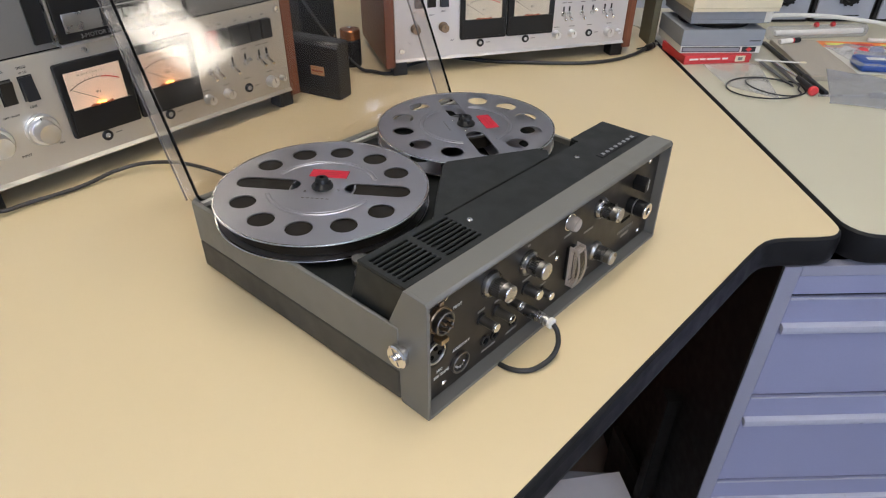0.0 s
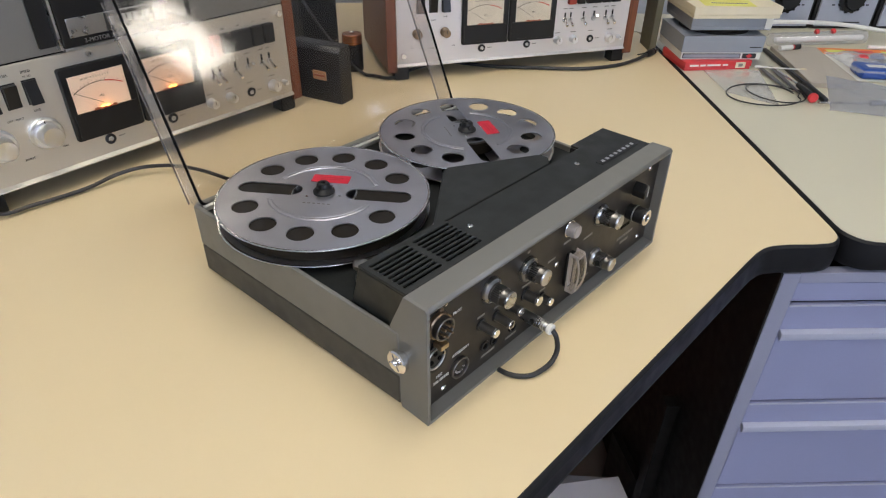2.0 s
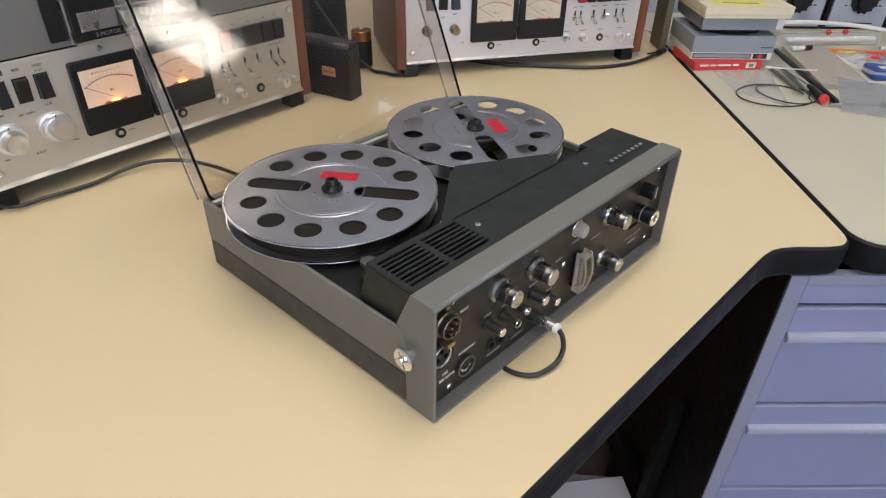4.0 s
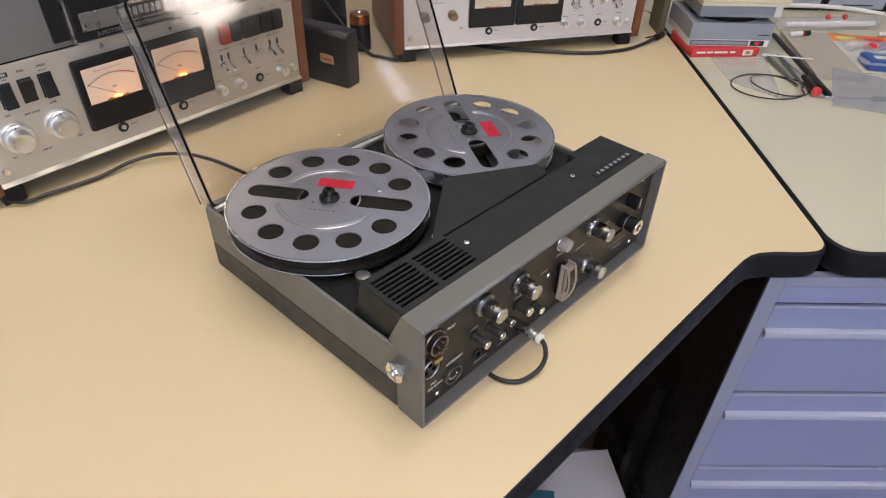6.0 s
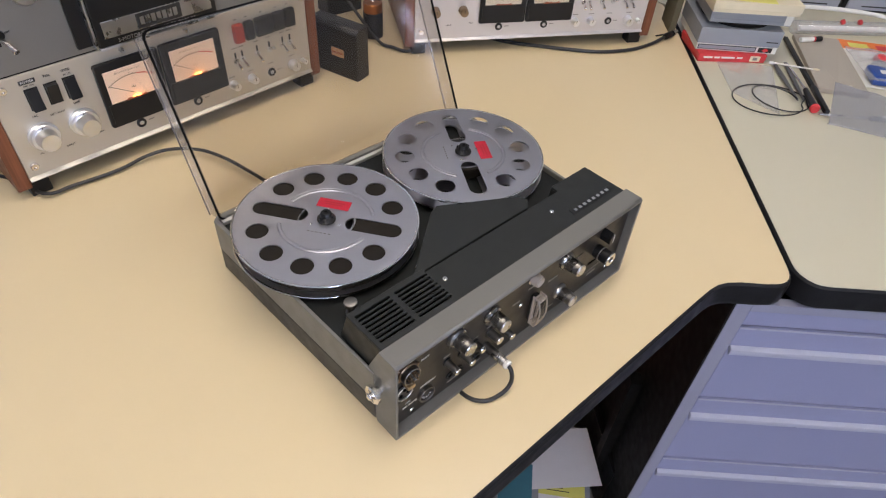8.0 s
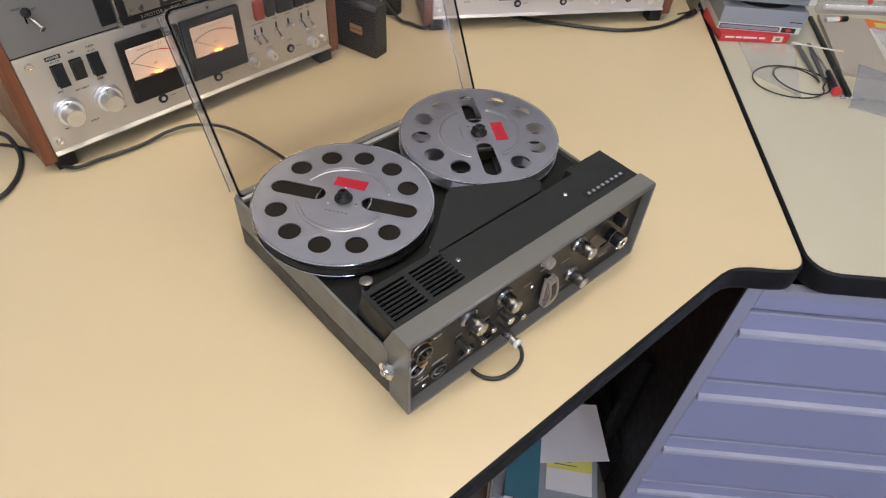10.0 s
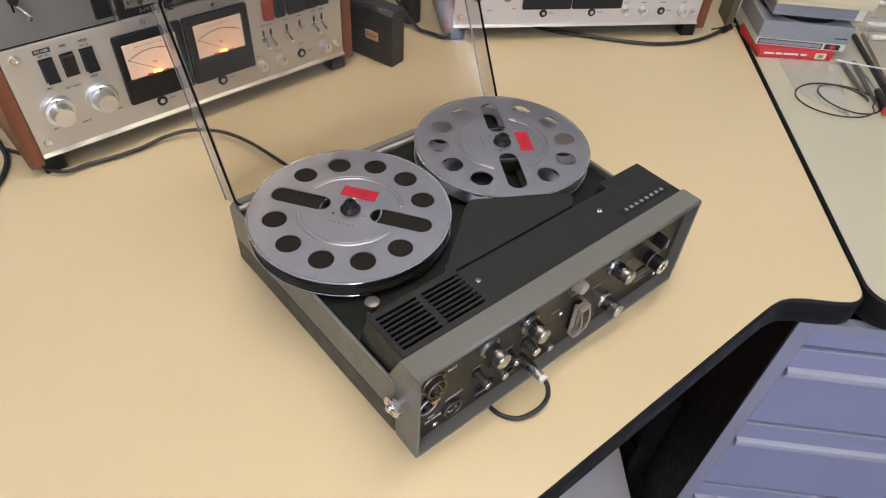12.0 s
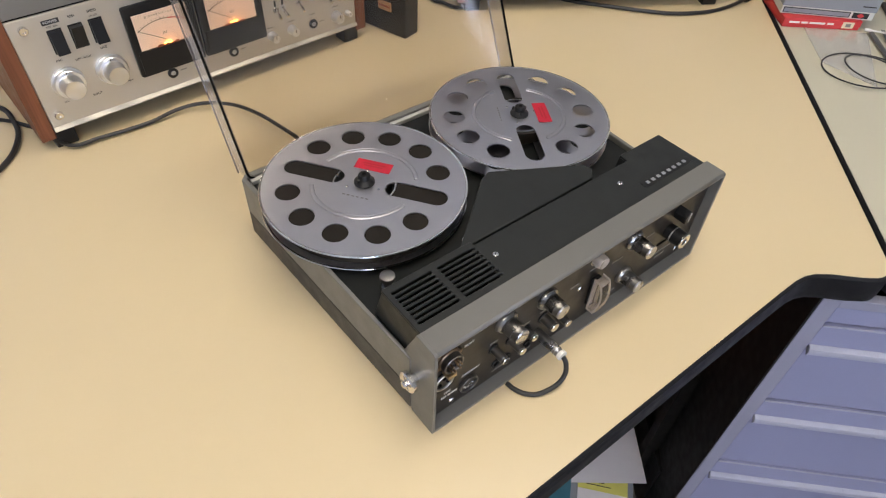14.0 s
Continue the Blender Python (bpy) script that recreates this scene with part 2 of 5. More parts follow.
def lathe(profile, p=(0, 0, 0), axis=(0, 0, 1), n=28, bm=None):
    """Turns a profile of (radius, height) round an axis through p."""
    own = bmesh.new()
    rings = []
    for r, h in profile:
        if r < 1e-6:
            rings.append([own.verts.new((0, 0, h))])
        else:
            rings.append([own.verts.new((r * math.cos(2 * math.pi * i / n), r * math.sin(2 * math.pi * i / n), h)) for i in range(n)])
    for a, b in zip(rings, rings[1:]):
        for i in range(n):
            q = [a[i % len(a)], a[(i + 1) % len(a)], b[(i + 1) % len(b)], b[i % len(b)]]
            q = list(dict.fromkeys(q))
            if len(q) > 2:
                own.faces.new(q)
    return merge(bm, own, frame_z(p, axis))


def cyl(p, axis, r, h, bev=0.0, n=24, bm=None, r2=None):
    r2 = r if r2 is None else r2
    b = bev
    prof = [(0, 0), (r - b, 0), (r, b), (r2, h - b), (r2 - b, h), (0, h)] if b else [(0, 0), (r, 0), (r2, h), (0, h)]
    return lathe(prof, p, axis, n, bm)


def ring(p, axis, r0, r1, h, n=28, bm=None):
    b = min(h, r1 - r0) * 0.25
    return lathe([(r0, 0), (r1 - b, 0), (r1, b), (r1, h - b), (r1 - b, h), (r0 + b, h), (r0, h - b), (r0, 0)], p, axis, n, bm)


def prism(poly, z0, z1, bev=0.0, m=None, holes=(), bm=None, seg=2):
    """A plate of the outline poly with holes cut through it, between z0 and z1."""
    own = bmesh.new()
    edges = []
    for loop in (poly, *holes):
        vs = [own.verts.new((x, y, z0)) for x, y in loop]
        edges += [own.edges.new((vs[i], vs[(i + 1) % len(vs)])) for i in range(len(vs))]
    if holes:
        bmesh.ops.triangle_fill(own, edges=edges, use_beauty=True)
    else:
        bmesh.ops.contextual_create(own, geom=edges)
    got = bmesh.ops.extrude_face_region(own, geom=own.faces[:])
    bmesh.ops.translate(own, vec=(0, 0, z1 - z0), verts=[v for v in got["geom"] if isinstance(v, bmesh.types.BMVert)])
    bmesh.ops.recalc_face_normals(own, faces=own.faces)
    if bev:
        sharp = [e for e in own.edges if len(e.link_faces) == 2 and e.calc_face_angle(0) > 0.6]
        bmesh.ops.bevel(own, geom=sharp, offset=bev, segments=seg, affect="EDGES", profile=0.5)
    return merge(bm, own, m)


def arc(cx, cy, r, a0, a1, n):
    return [(cx + r * math.cos(radians(a0 + (a1 - a0) * i / n)), cy + r * math.sin(radians(a0 + (a1 - a0) * i / n))) for i in range(n + 1)]


def circle(cx, cy, r, n=28):
    return arc(cx, cy, r, 0, 360, n)[:-1]


def rrect(x0, x1, y0, y1, r, n=5):
    return arc(x1 - r, y1 - r, r, 0, 90, n) + arc(x0 + r, y1 - r, r, 90, 180, n) + arc(x0 + r, y0 + r, r, 180, 270, n) + arc(x1 - r, y0 + r, r, 270, 360, n)


def smooth_path(pts, n=10):
    """A Catmull-Rom line through pts."""
    p = [Vector(q) for q in pts]
    p = [p[0] * 2 - p[1], *p, p[-1] * 2 - p[-2]]
    out = []
    for i in range(1, len(p) - 2):
        for k in range(n):
            t = k / n
            a, b, c, d = p[i - 1:i + 3]
            out.append(0.5 * ((2 * b) + (c - a) * t + (2 * a - 5 * b + 4 * c - d) * t * t + (3 * b - a - 3 * c + d) * t ** 3))
    return out + [p[-2]]


def tube(pts, r, n=10, bm=None, closed=False):
    own = bmesh.new()
    rings = []
    up = Vector((0, 0, 1))
    for i, p in enumerate(pts):
        d = (pts[min(i + 1, len(pts) - 1)] - pts[max(i - 1, 0)]).normalized()
        s = d.cross(up)
        s = s.normalized() if s.length > 0.05 else Vector((1, 0, 0))
        u = s.cross(d)
        rings.append([own.verts.new(p + r * (math.cos(2 * math.pi * k / n) * s + math.sin(2 * math.pi * k / n) * u)) for k in range(n)])
    for a, b in zip(rings, rings[1:]):
        for k in range(n):
            own.faces.new((a[k], a[(k + 1) % n], b[(k + 1) % n], b[k]))
    if not closed:
        own.faces.new(rings[0])
        own.faces.new(rings[-1])
    return merge(bm, own)


def edging(path, profile, bm=None):
    """Sweeps a profile of (outward, z) along an open line in plan; outward is to the right of the way."""
    own = bmesh.new()
    rows = []
    for i, (x, y) in enumerate(path):
        a, b = Vector(path[max(i - 1, 0)]), Vector(path[min(i + 1, len(path) - 1)])
        p = Vector((x, y))
        d0 = (p - a).normalized() if (p - a).length > 1e-9 else (b - p).normalized()
        d1 = (b - p).normalized() if (b - p).length > 1e-9 else d0
        n0, n1 = Vector((d0.y, -d0.x)), Vector((d1.y, -d1.x))
        n = (n0 + n1).normalized()
        n /= max(0.4, n.dot(n0))
        rows.append([own.verts.new((x + n.x * o, y + n.y * o, z)) for o, z in profile])
    k = len(profile)
    for a, b in zip(rows, rows[1:]):
        for j in range(k):
            own.faces.new((a[j], a[(j + 1) % k], b[(j + 1) % k], b[j]))
    own.faces.new(rows[0])
    own.faces.new(rows[-1])
    return merge(bm, own)


def words(text, size, m, material, parent, name="lettering", label="", align="CENTER", depth=0.0002):
    cu = bpy.data.curves.new("words", "FONT")
    cu.body, cu.size, cu.align_x, cu.align_y, cu.extrude = text, size, align, "CENTER", depth
    cu.resolution_u = 2
    tmp = new("words", cu)
    dg = bpy.context.evaluated_depsgraph_get()
    me = bpy.data.meshes.new_from_object(tmp.evaluated_get(dg))
    bpy.data.objects.remove(tmp)
    me.name = name
    me.materials.clear()
    me.materials.append(material)
    me.transform(m)
    ob = new(name, me)
    ob.parent = parent
    if label:
        ob["label"] = label
    return ob


UPRIGHT = pose(0, 0, 0, 90, 0, 0)      # lettering and plates that stand on a front facing -y


def front(x, y, z):
    return Matrix.Translation((x, y, z)) @ UPRIGHT


# ---- room ----
FLOOR_Z, CEIL_Z = -0.75, 1.75
ROOM = [(-2.2, -2.6), (2.9, -2.6), (2.9, -1.0), (0.85, 1.05), (-2.2, 1.05)]
solo("floor", prism(ROOM, FLOOR_Z - 0.1, FLOOR_Z), FLOOR, "grey tiled workshop floor", "floor", kind="structure")
solo("ceiling", prism(ROOM, CEIL_Z, CEIL_Z + 0.1), CEIL, "white ceiling of the workshop", "ceiling", kind="structure")
for nm, a, b in zip(("wall_south", "wall_east", "wall_north_east", "wall_north", "wall_west"), ROOM, ROOM[1:] + ROOM[:1]):
    d = (Vector(b) - Vector(a)).normalized()
    o = Vector((d.y, -d.x)) * 0.12
    solo(nm, prism([a, b, (b[0] + o.x, b[1] + o.y), (a[0] + o.x, a[1] + o.y)], FLOOR_Z, CEIL_Z), WALL, "plain pale blue-grey painted wall", "wall", kind="structure")


def ceiling_light(x, y, lx, ly, rz=0):
    t = thing("ceiling_light", pose(x, y, CEIL_Z - 0.001, 0, 0, rz), "lit fluorescent ceiling light with a plain diffuser", "ceiling light", group="ceiling lights")
    fr = prism(rrect(-lx / 2 - 0.03, lx / 2 + 0.03, -ly / 2 - 0.03, ly / 2 + 0.03, 0.01), -0.06, 0, holes=[rrect(-lx / 2, lx / 2, -ly / 2, ly / 2, 0.005)])
    part("housing", fr, IVORY, t)
    part("diffuser", box(-lx / 2, lx / 2, -ly / 2, ly / 2, -0.05, -0.04), DIFFUSER, t)


ceiling_light(1.27, -1.93, 0.80, 0.24, -48)
ceiling_light(-0.9, -0.9, 1.2, 0.30, 90)
ceiling_light(0.2, 0.1, 1.2, 0.30, 0)


def window(x0, x1, z0, z1, name):
    """A window in the south wall with a bright overcast sky behind it."""
    y = -2.6
    t = thing(name, pose(0, 0, 0), "window with a white frame, bright cool daylight behind it", "window", kind="structure")
    part("window_frame", prism(rrect(x0, x1, z0, z1, 0.004), 0, 0.03, holes=[rrect(x0 + 0.04, x1 - 0.04, z0 + 0.04, z1 - 0.04, 0.003)], m=Matrix.Translation((0, y + 0.035, 0)) @ UPRIGHT), IVORY, t)
    part("sky_pane", box(x0 + 0.04, x1 - 0.04, y + 0.004, y + 0.010, z0 + 0.04, z1 - 0.04), SKYPANE, t, "bright overcast daylight")


window(-1.9, -0.1, 0.15, 1.35, "window_1")
window(2.53, 2.70, 0.05, 1.35, "window_2")

# ---- benches ----
TOP_T = 0.036
EDGE_PROFILE = [(-0.0005, -0.0004), (0.0010, -0.0007), (0.0031, -0.0030), (0.0040, -0.010), (0.0040, -0.027), (0.0030, -0.0335), (0.0010, -0.0358), (-0.0005, -0.0358)]
S45 = math.sqrt(0.5)
left_line = [(-1.5, -0.068), (0.2, -0.0852), (0.36, -0.0868), (0.388, -0.0875), (0.402, -0.0897), (0.4130, -0.0945), (0.426, -0.1045), (0.447, -0.1255), (0.4590, -0.1352), (0.4640, -0.1376), (0.4700, -0.1389), (0.4760, -0.1386), (0.4815, -0.1364), (0.4865, -0.1330), (0.494, -0.1265), (0.74, 0.1124), (1.0, 0.3649)]
left_poly = left_line + [(1.03, 0.40), (1.03, 0.75), (0.75, 1.03), (-1.5, 1.03)]
bench = thing("workbench", pose(0, 0, 0), "cream laminate workbench with a black rubber edge", "workbench")
part("worktop", prism(left_poly, -TOP_T, 0), CREAM, bench, "cream laminate worktop")
part("edge_strip", edging(left_line, EDGE_PROFILE), BLACK_EDGE, bench, "black rubber edge strip")
for x, y in ((-1.42, -0.02), (-1.42, 0.95), (0.2, 0.95)):
    part("leg", box(x - 0.025, x + 0.025, y - 0.025, y + 0.025, FLOOR_Z, -TOP_T, 0.003), BLACK, bench)

right_line = [(1.006, 0.3589), (0.746, 0.1064), (0.5035, -0.1290), (0.4975, -0.1360), (0.4935, -0.1440), (0.4917, -0.1535), (0.4925, -0.1620), (0.4955, -0.1690), (0.501, -0.1765), (0.538, -0.2130), (1.6, -1.265)]
right_poly = right_line + [(2.1, -0.6), (1.05, 0.62), (1.036, 0.395)]
bench2 = thing("side_workbench", pose(0, 0, 0), "sage-grey laminate side workbench with a black edge", "workbench")
part("worktop", prism(right_poly, -TOP_T, 0), SAGE, bench2, "sage-grey laminate worktop")
part("edge_strip", edging(right_line, EDGE_PROFILE), BLACK_EDGE, bench2, "black rubber edge strip")
for x, y in ((1.5, -1.1), (1.95, -0.6)):
    part("leg", box(x - 0.025, x + 0.025, y - 0.025, y + 0.025, FLOOR_Z, -TOP_T, 0.003), BLACK, bench2)

# ---- tape recorder on the bench ----
W = 0.332
SIDEWAYS = Matrix(((0, 0, 1, 0), (1, 0, 0, 0), (0, 1, 0, 0), (0, 0, 0, 1)))     # (y, z) outlines, extruded along x


def slotted(x0, x1, y0, y1, cols, rows, gapx, slot):
    """Rounded slot outlines in a grid."""
    out = []
    cw, rh = (x1 - x0 - gapx * (cols - 1)) / cols, (y1 - y0) / rows
    for c in range(cols):
        for r in range(rows):
            xa = x0 + c * (cw + gapx)
            yc = y0 + (r + 0.5) * rh
            out.append(rrect(xa, xa + cw, yc - slot / 2, yc + slot / 2, slot * 0.45, 3))
    return out


def screw(x, y, z, axis, r, parent, name="screw"):
    """A slotted round-head screw."""
    bm = lathe([(0, 0), (r, 0), (r, r * 0.25), (r * 0.7, r * 0.55), (0, r * 0.62)], (x, y, z), axis, 16)
    ob = part(name, bm, CHROME, parent)
    m = frame_z((x, y, z), axis) @ pose(0, 0, r * 0.62, 0, 0, 35)
    part("slot", merge(None, box(-r * 0.7, r * 0.7, -r * 0.13, r * 0.13, -r * 0.12, r * 0.03), m), MATT, ob)
    return ob


def tape_recorder():
    t = thing("tape_recorder", pose(0, 0, 0), "grey portable reel tape recorder with its clear lid open", "tape recorder")
    body = [(-0.001, 0.026), (-0.010, 0.281), (-0.004, 0.287), (0.336, 0.287), (0.342, 0.281), (0.333, 0.026)]
    inner = [(0.002, 0.03), (-0.005, 0.281), (0.337, 0.281), (0.330, 0.03)]
    part("base", prism(body, 0.003, 0.031, 0.0015), BASE_PAINT, t, "charcoal lower half of the case")
    part("case_band", prism(body, 0.0314, 0.071, 0.001, holes=[inner]), GREY_PAINT, t, "light grey painted upper band of the case")
    for x in (0.03, 0.30):
        for y in (0.05, 0.25):
            part("foot", cyl((x, y, 0), (0, 0, 1), 0.009, 0.004), BLACK, t)
    # front frame: two side cheeks, top strip, sill
    cheek = [(-0.002, 0.0), (0.025, 0.0), (0.034, 0.03), (0.036, 0.0705), (0.0205, 0.1055), (0.001, 0.1055), (-0.001, 0.1035)]
    for x0 in (0.0, W - 0.003):
        part("side_cheek", prism(cheek, x0, x0 + 0.003, 0.0005, SIDEWAYS), GREY_PAINT, t)
    strip = [(-0.001, 0.1015), (-0.001, 0.1035), (0.001, 0.1055), (0.0205, 0.1055), (0.0205, 0.103)]
    part("top_strip", prism(strip, 0.003, W - 0.003, 0.0, SIDEWAYS), GREY_PAINT, t, "light grey strip along the top of the front")
    sill = [(-0.002, 0.0), (0.02, 0.0), (0.02, 0.0042), (0.0085, 0.0042), (-0.002, 0.003)]
    part("sill", prism(sill, 0.003, W - 0.003, 0.0, SIDEWAYS), GREY_PAINT, t, "light grey sill below the control panel")
    p = part("control_panel", box(0.003, W - 0.003, 0.008, 0.011, 0.0042, 0.1015), PANEL, t, "dark bronze control panel")
    # deck plate and covers
    part("deck_plate", prism([(0.0028, 0.03), (-0.0042, 0.2805), (0.3362, 0.2805), (0.3292, 0.03)], 0.050, 0.0655, 0.0008), DECKPLATE, t, "black deck plate under the reels")
    slots = slotted(0.0080, 0.0868, 0.0262, 0.0638, 2, 8, 0.0055, 0.0026)
    outline = [(0.0035, 0.0208), (0.3285, 0.0208), (0.3285, 0.0735), (0.2715, 0.0735), (0.2715, 0.0645), (0.0885, 0.0645), (0.0885, 0.069), (0.0035, 0.069)]
    cover = prism(outline, 0.1025, 0.105, 0.0006, holes=slots, seg=1)
    part("top_cover", cover, DARK_PAINT, t, "dark grey top cover with a slotted grille")
    skirt = [(0.022, 0.068), (0.079, 0.068), (0.068, 0.1024), (0.022, 0.1024)]
    for x0 in (0.0035, 0.085):
        part("cover_end", prism(skirt, x0, x0 + 0.0035, 0.0004, SIDEWAYS), DARK_PAINT, t)
    part("grille_well", box(0.0072, 0.0848, 0.0215, 0.0675, 0.0662, 0.085), MATT, t)
    part("cover_back", box(0.0072, 0.0848, 0.0655, 0.0685, 0.0852, 0.1022), DARK_PAINT, t)
    part("cover_wall", box(0.0888, 0.2713, 0.0605, 0.0641, 0.0662, 0.1022), DARK_PAINT, t)
    end = [(0.021, 0.0662), (0.078, 0.0662), (0.0733, 0.1023), (0.021, 0.1023)]
    part("cover_end", prism(end, 0.2717, 0.3282, 0.0005, SIDEWAYS), DARK_PAINT, t)
    head = [(0.079, 0.0695), (0.0893, 0.0672), (0.229, 0.0672), (0.2385, 0.076), (0.236, 0.0855), (0.158, 0.128), (0.148, 0.124)]
    part("head_cover", prism(head, 0.067, 0.1035, 0.0012), DARK_PAINT, t, "dark grey angled head cover")
    part("cover_seam", box(0.0888, 0.27, 0.0643, 0.0668, 0.0672, 0.090), MATT, t)
    for x in (0.0955, 0.241):
        screw(x, 0.0465, 0.105, (0, 0, 1), 0.0025, t)
    # maker's plate: plain bars in place of its letters
    pl = part("name_plate", box(0.2555, 0.321, 0.0288, 0.0362, 0.1052, 0.1058, 0.0003), BLACK, t, "black name plate with raised silver marks")
    for i in range(8):
        x = 0.2600 + i * 0.0073
        part("mark", box(x, x + 0.0036, 0.0310, 0.0342, 0.1058, 0.1062), STEEL, pl)
    # tape guide roller beside the supply reel
    g = part("guide_roller", lathe([(0, 0), (0.0050, 0), (0.0050, 0.004), (0.0035, 0.005), (0.0035, 0.012), (0.0062, 0.013), (0.0062, 0.0165), (0.0052, 0.017), (0, 0.017)], (0.0265, 0.0945, 0.066), (0, 0, 1), 24), DULL, t, "steel tape guide roller")
    part("guide_post", cyl((0.098, 0.083, 0.066), (0, 0, 1), 0.004, 0.024, 0.0006), CHROME, t)
    # side strap stud with a cross slot
    st = part("strap_stud", lathe([(0, 0), (0.0045, 0), (0.0045, 0.004), (0.0090, 0.0045), (0.0090, 0.0078), (0.0080, 0.0088), (0, 0.0088)], (0, 0.0205, 0.0535), (-1, 0, 0), 28), CHROME, t, "chrome strap stud with a cross slot")
    for a in (25, 115):
        m = frame_z((-0.0083, 0.0205, 0.0535), (-1, 0, 0)) @ pose(0, 0, 0, 0, 0, a)
        part("slot", merge(None, box(-0.0068, 0.0068, -0.0006, 0.0006, 0, 0.0007), m), DULL, st)
    part("stud_boss", cyl((-0.0085, 0.0205, 0.0535), (-1, 0, 0), 0.003, 0.0035, 0.0008), CHROME, st)
    st2 = part("strap_stud", lathe([(0, 0), (0.0045, 0), (0.0045, 0.004), (0.010, 0.0045), (0.010, 0.0075), (0, 0.0085)], (W, 0.0205, 0.0535), (1, 0, 0), 24), CHROME, t, "chrome strap stud")
    # panel screws
    for x, z in ((0.026, 0.0125), (0.312, 0.0125), (0.026, 0.0925), (0.309, 0.0905), (0.163, 0.054)):
        screw(x, 0.008, z, (0, -1, 0), 0.0027, t)
    F = (0, -1, 0)
    # multi-pin socket in a brass ring
    s = part("pin_socket", ring((0.0185, 0.008, 0.079), F, 0.0075, 0.0103, 0.004), BRASS, t, "brass-ringed socket with gold pins")
    part("barrel", ring((0.0185, 0.0075, 0.079), F, 0.0074, 0.0090, 0.0085), DULL, s)
    part("insert", cyl((0.0185, 0.0075, 0.079), F, 0.0072, 0.006), BLACK, s)
    for k in range(6):
        a = radians(k * 60 + 20)
        part("pin", cyl((0.0185 + 0.0045 * math.cos(a), 0.002, 0.079 + 0.0045 * math.sin(a)), F, 0.0009, 0.006, 0.0003, 8), BRASS, s)
    for a in (0, 72, 144, 216, 288):
        x, z = 0.0185 + 0.0110 * math.cos(radians(a)), 0.079 + 0.0110 * math.sin(radians(a))
        part("lug", cyl((x, 0.008, z), F, 0.0022, 0.0022, 0.0005, 10), BRASS, s)
    # three-pin microphone socket with its latch
    s = part("microphone_socket", ring((0.0165, 0.008, 0.0495), F, 0.0095, 0.0122, 0.0022), BLACK, t, "dark three-hole microphone socket")
    part("insert", cyl((0.0165, 0.0079, 0.0495), F, 0.0094, 0.0009), BLACK, s)
    part("ring", ring((0.0165, 0.0078, 0.0495), F, 0.0080, 0.0092, 0.0022), STEEL, s)
    for dx, dz in ((-0.004, -0.002), (0.004, -0.002), (0, 0.004)):
        part("hole", ring((0.0165 + dx, 0.0072, 0.0495 + dz), F, 0.0010, 0.0018, 0.001, 10), MATT, s)
    part("latch", box(0.0145, 0.0225, -0.0005, 0.0078, 0.0612, 0.0654, 0.0008), GILT, s, "brass release latch")
    # accessory socket
    s = part("accessory_socket", ring((0.0425, 0.008, 0.0225), F, 0.0080, 0.0092, 0.0030), DULL, t, "metal-ringed accessory socket")
    part("insert", cyl((0.0425, 0.0079, 0.0225), F, 0.0077, 0.0012), BLACK, s)
    for k in range(5):
        a = radians(200 + k * 35)
        part("hole", ring((0.0425 + 0.0045 * math.cos(a), 0.0068, 0.0225 + 0.0045 * math.sin(a)), F, 0.0006, 0.0011, 0.0005, 8), STEEL, s)
    # large knurled knobs on chrome skirts

    def knob(x, z, r, length, skirt_r):
        k = part("knob", lathe([(0, 0), (skirt_r, 0), (skirt_r, 0.0015), (skirt_r * 0.93, 0.003), (r * 1.12, 0.0042), (r * 1.12, 0.0055), (0, 0.0055)], (x, 0.008, z), F, 32), SATIN, t, "steel knob with a knurled grip and a dull skirt")
        part("grip", lathe([(r, 0), (r, length * 0.58), (r * 0.97, length * 0.62), (r * 0.97, length * 0.97), (0, length)], (x, 0.0026, z), F, 32), DULL, k)
        for i in range(28):
            a = radians(i * 360 / 28)
            tooth = box(-0.0005, 0.0005, -0.00042, 0.00042, length * 0.05, length * 0.60)
            m = frame_z((x, 0.0026, z), F) @ pose(r * math.cos(a), r * math.sin(a), 0, 0, 0, math.degrees(a))
            part("tooth", merge(None, tooth, m), SATIN, k)
        part("cap", cyl((x, 0.0026 - length * 0.92, z), F, r * 0.99, length * 0.16, 0.0006, 28), STEEL, k, "brushed chrome cap")
        return k

    knob(0.0755, 0.0765, 0.0069, 0.0130, 0.0108)
    knob(0.1205, 0.0720, 0.0069, 0.0125, 0.0108)
    knob(0.2265, 0.0305, 0.0066, 0.0135, 0.0095)
    knob(0.2255, 0.0755, 0.0068, 0.0135, 0.0100)

    # small push buttons with bright tips
    def button(x, z, length, r=0.0036):
        k = part("push_button", cyl((x, 0.0079, z), F, r, length, 0.0004, 20), DULL, t, "grey metal push button with a bright tip")
        part("tip", cyl((x, 0.0081 - length, z), F, r * 1.02, 0.0018, 0.0004, 20), CHROME, k)
        part("collar", ring((x, 0.0079, z), F, r * 1.02, r * 1.5, 0.0012, 20), BLACK, k)

    button(0.0665, 0.0485, 0.0140)
    button(0.0850, 0.0455, 0.0140)
    button(0.1020, 0.0455, 0.0100)
    button(0.1220, 0.0460, 0.0125, 0.0044)
    button(0.1460, 0.0290, 0.0090)
    for x, z in ((0.072, 0.0235), (0.0835, 0.022), (0.107, 0.021)):
        j = part("jack", ring((x, 0.008, z), F, 0.0030, 0.0050, 0.0016, 20), BLACK, t)
        part("bore", cyl((x, 0.0078, z), F, 0.0029, 0.0003, 0, 16), MATT, j)
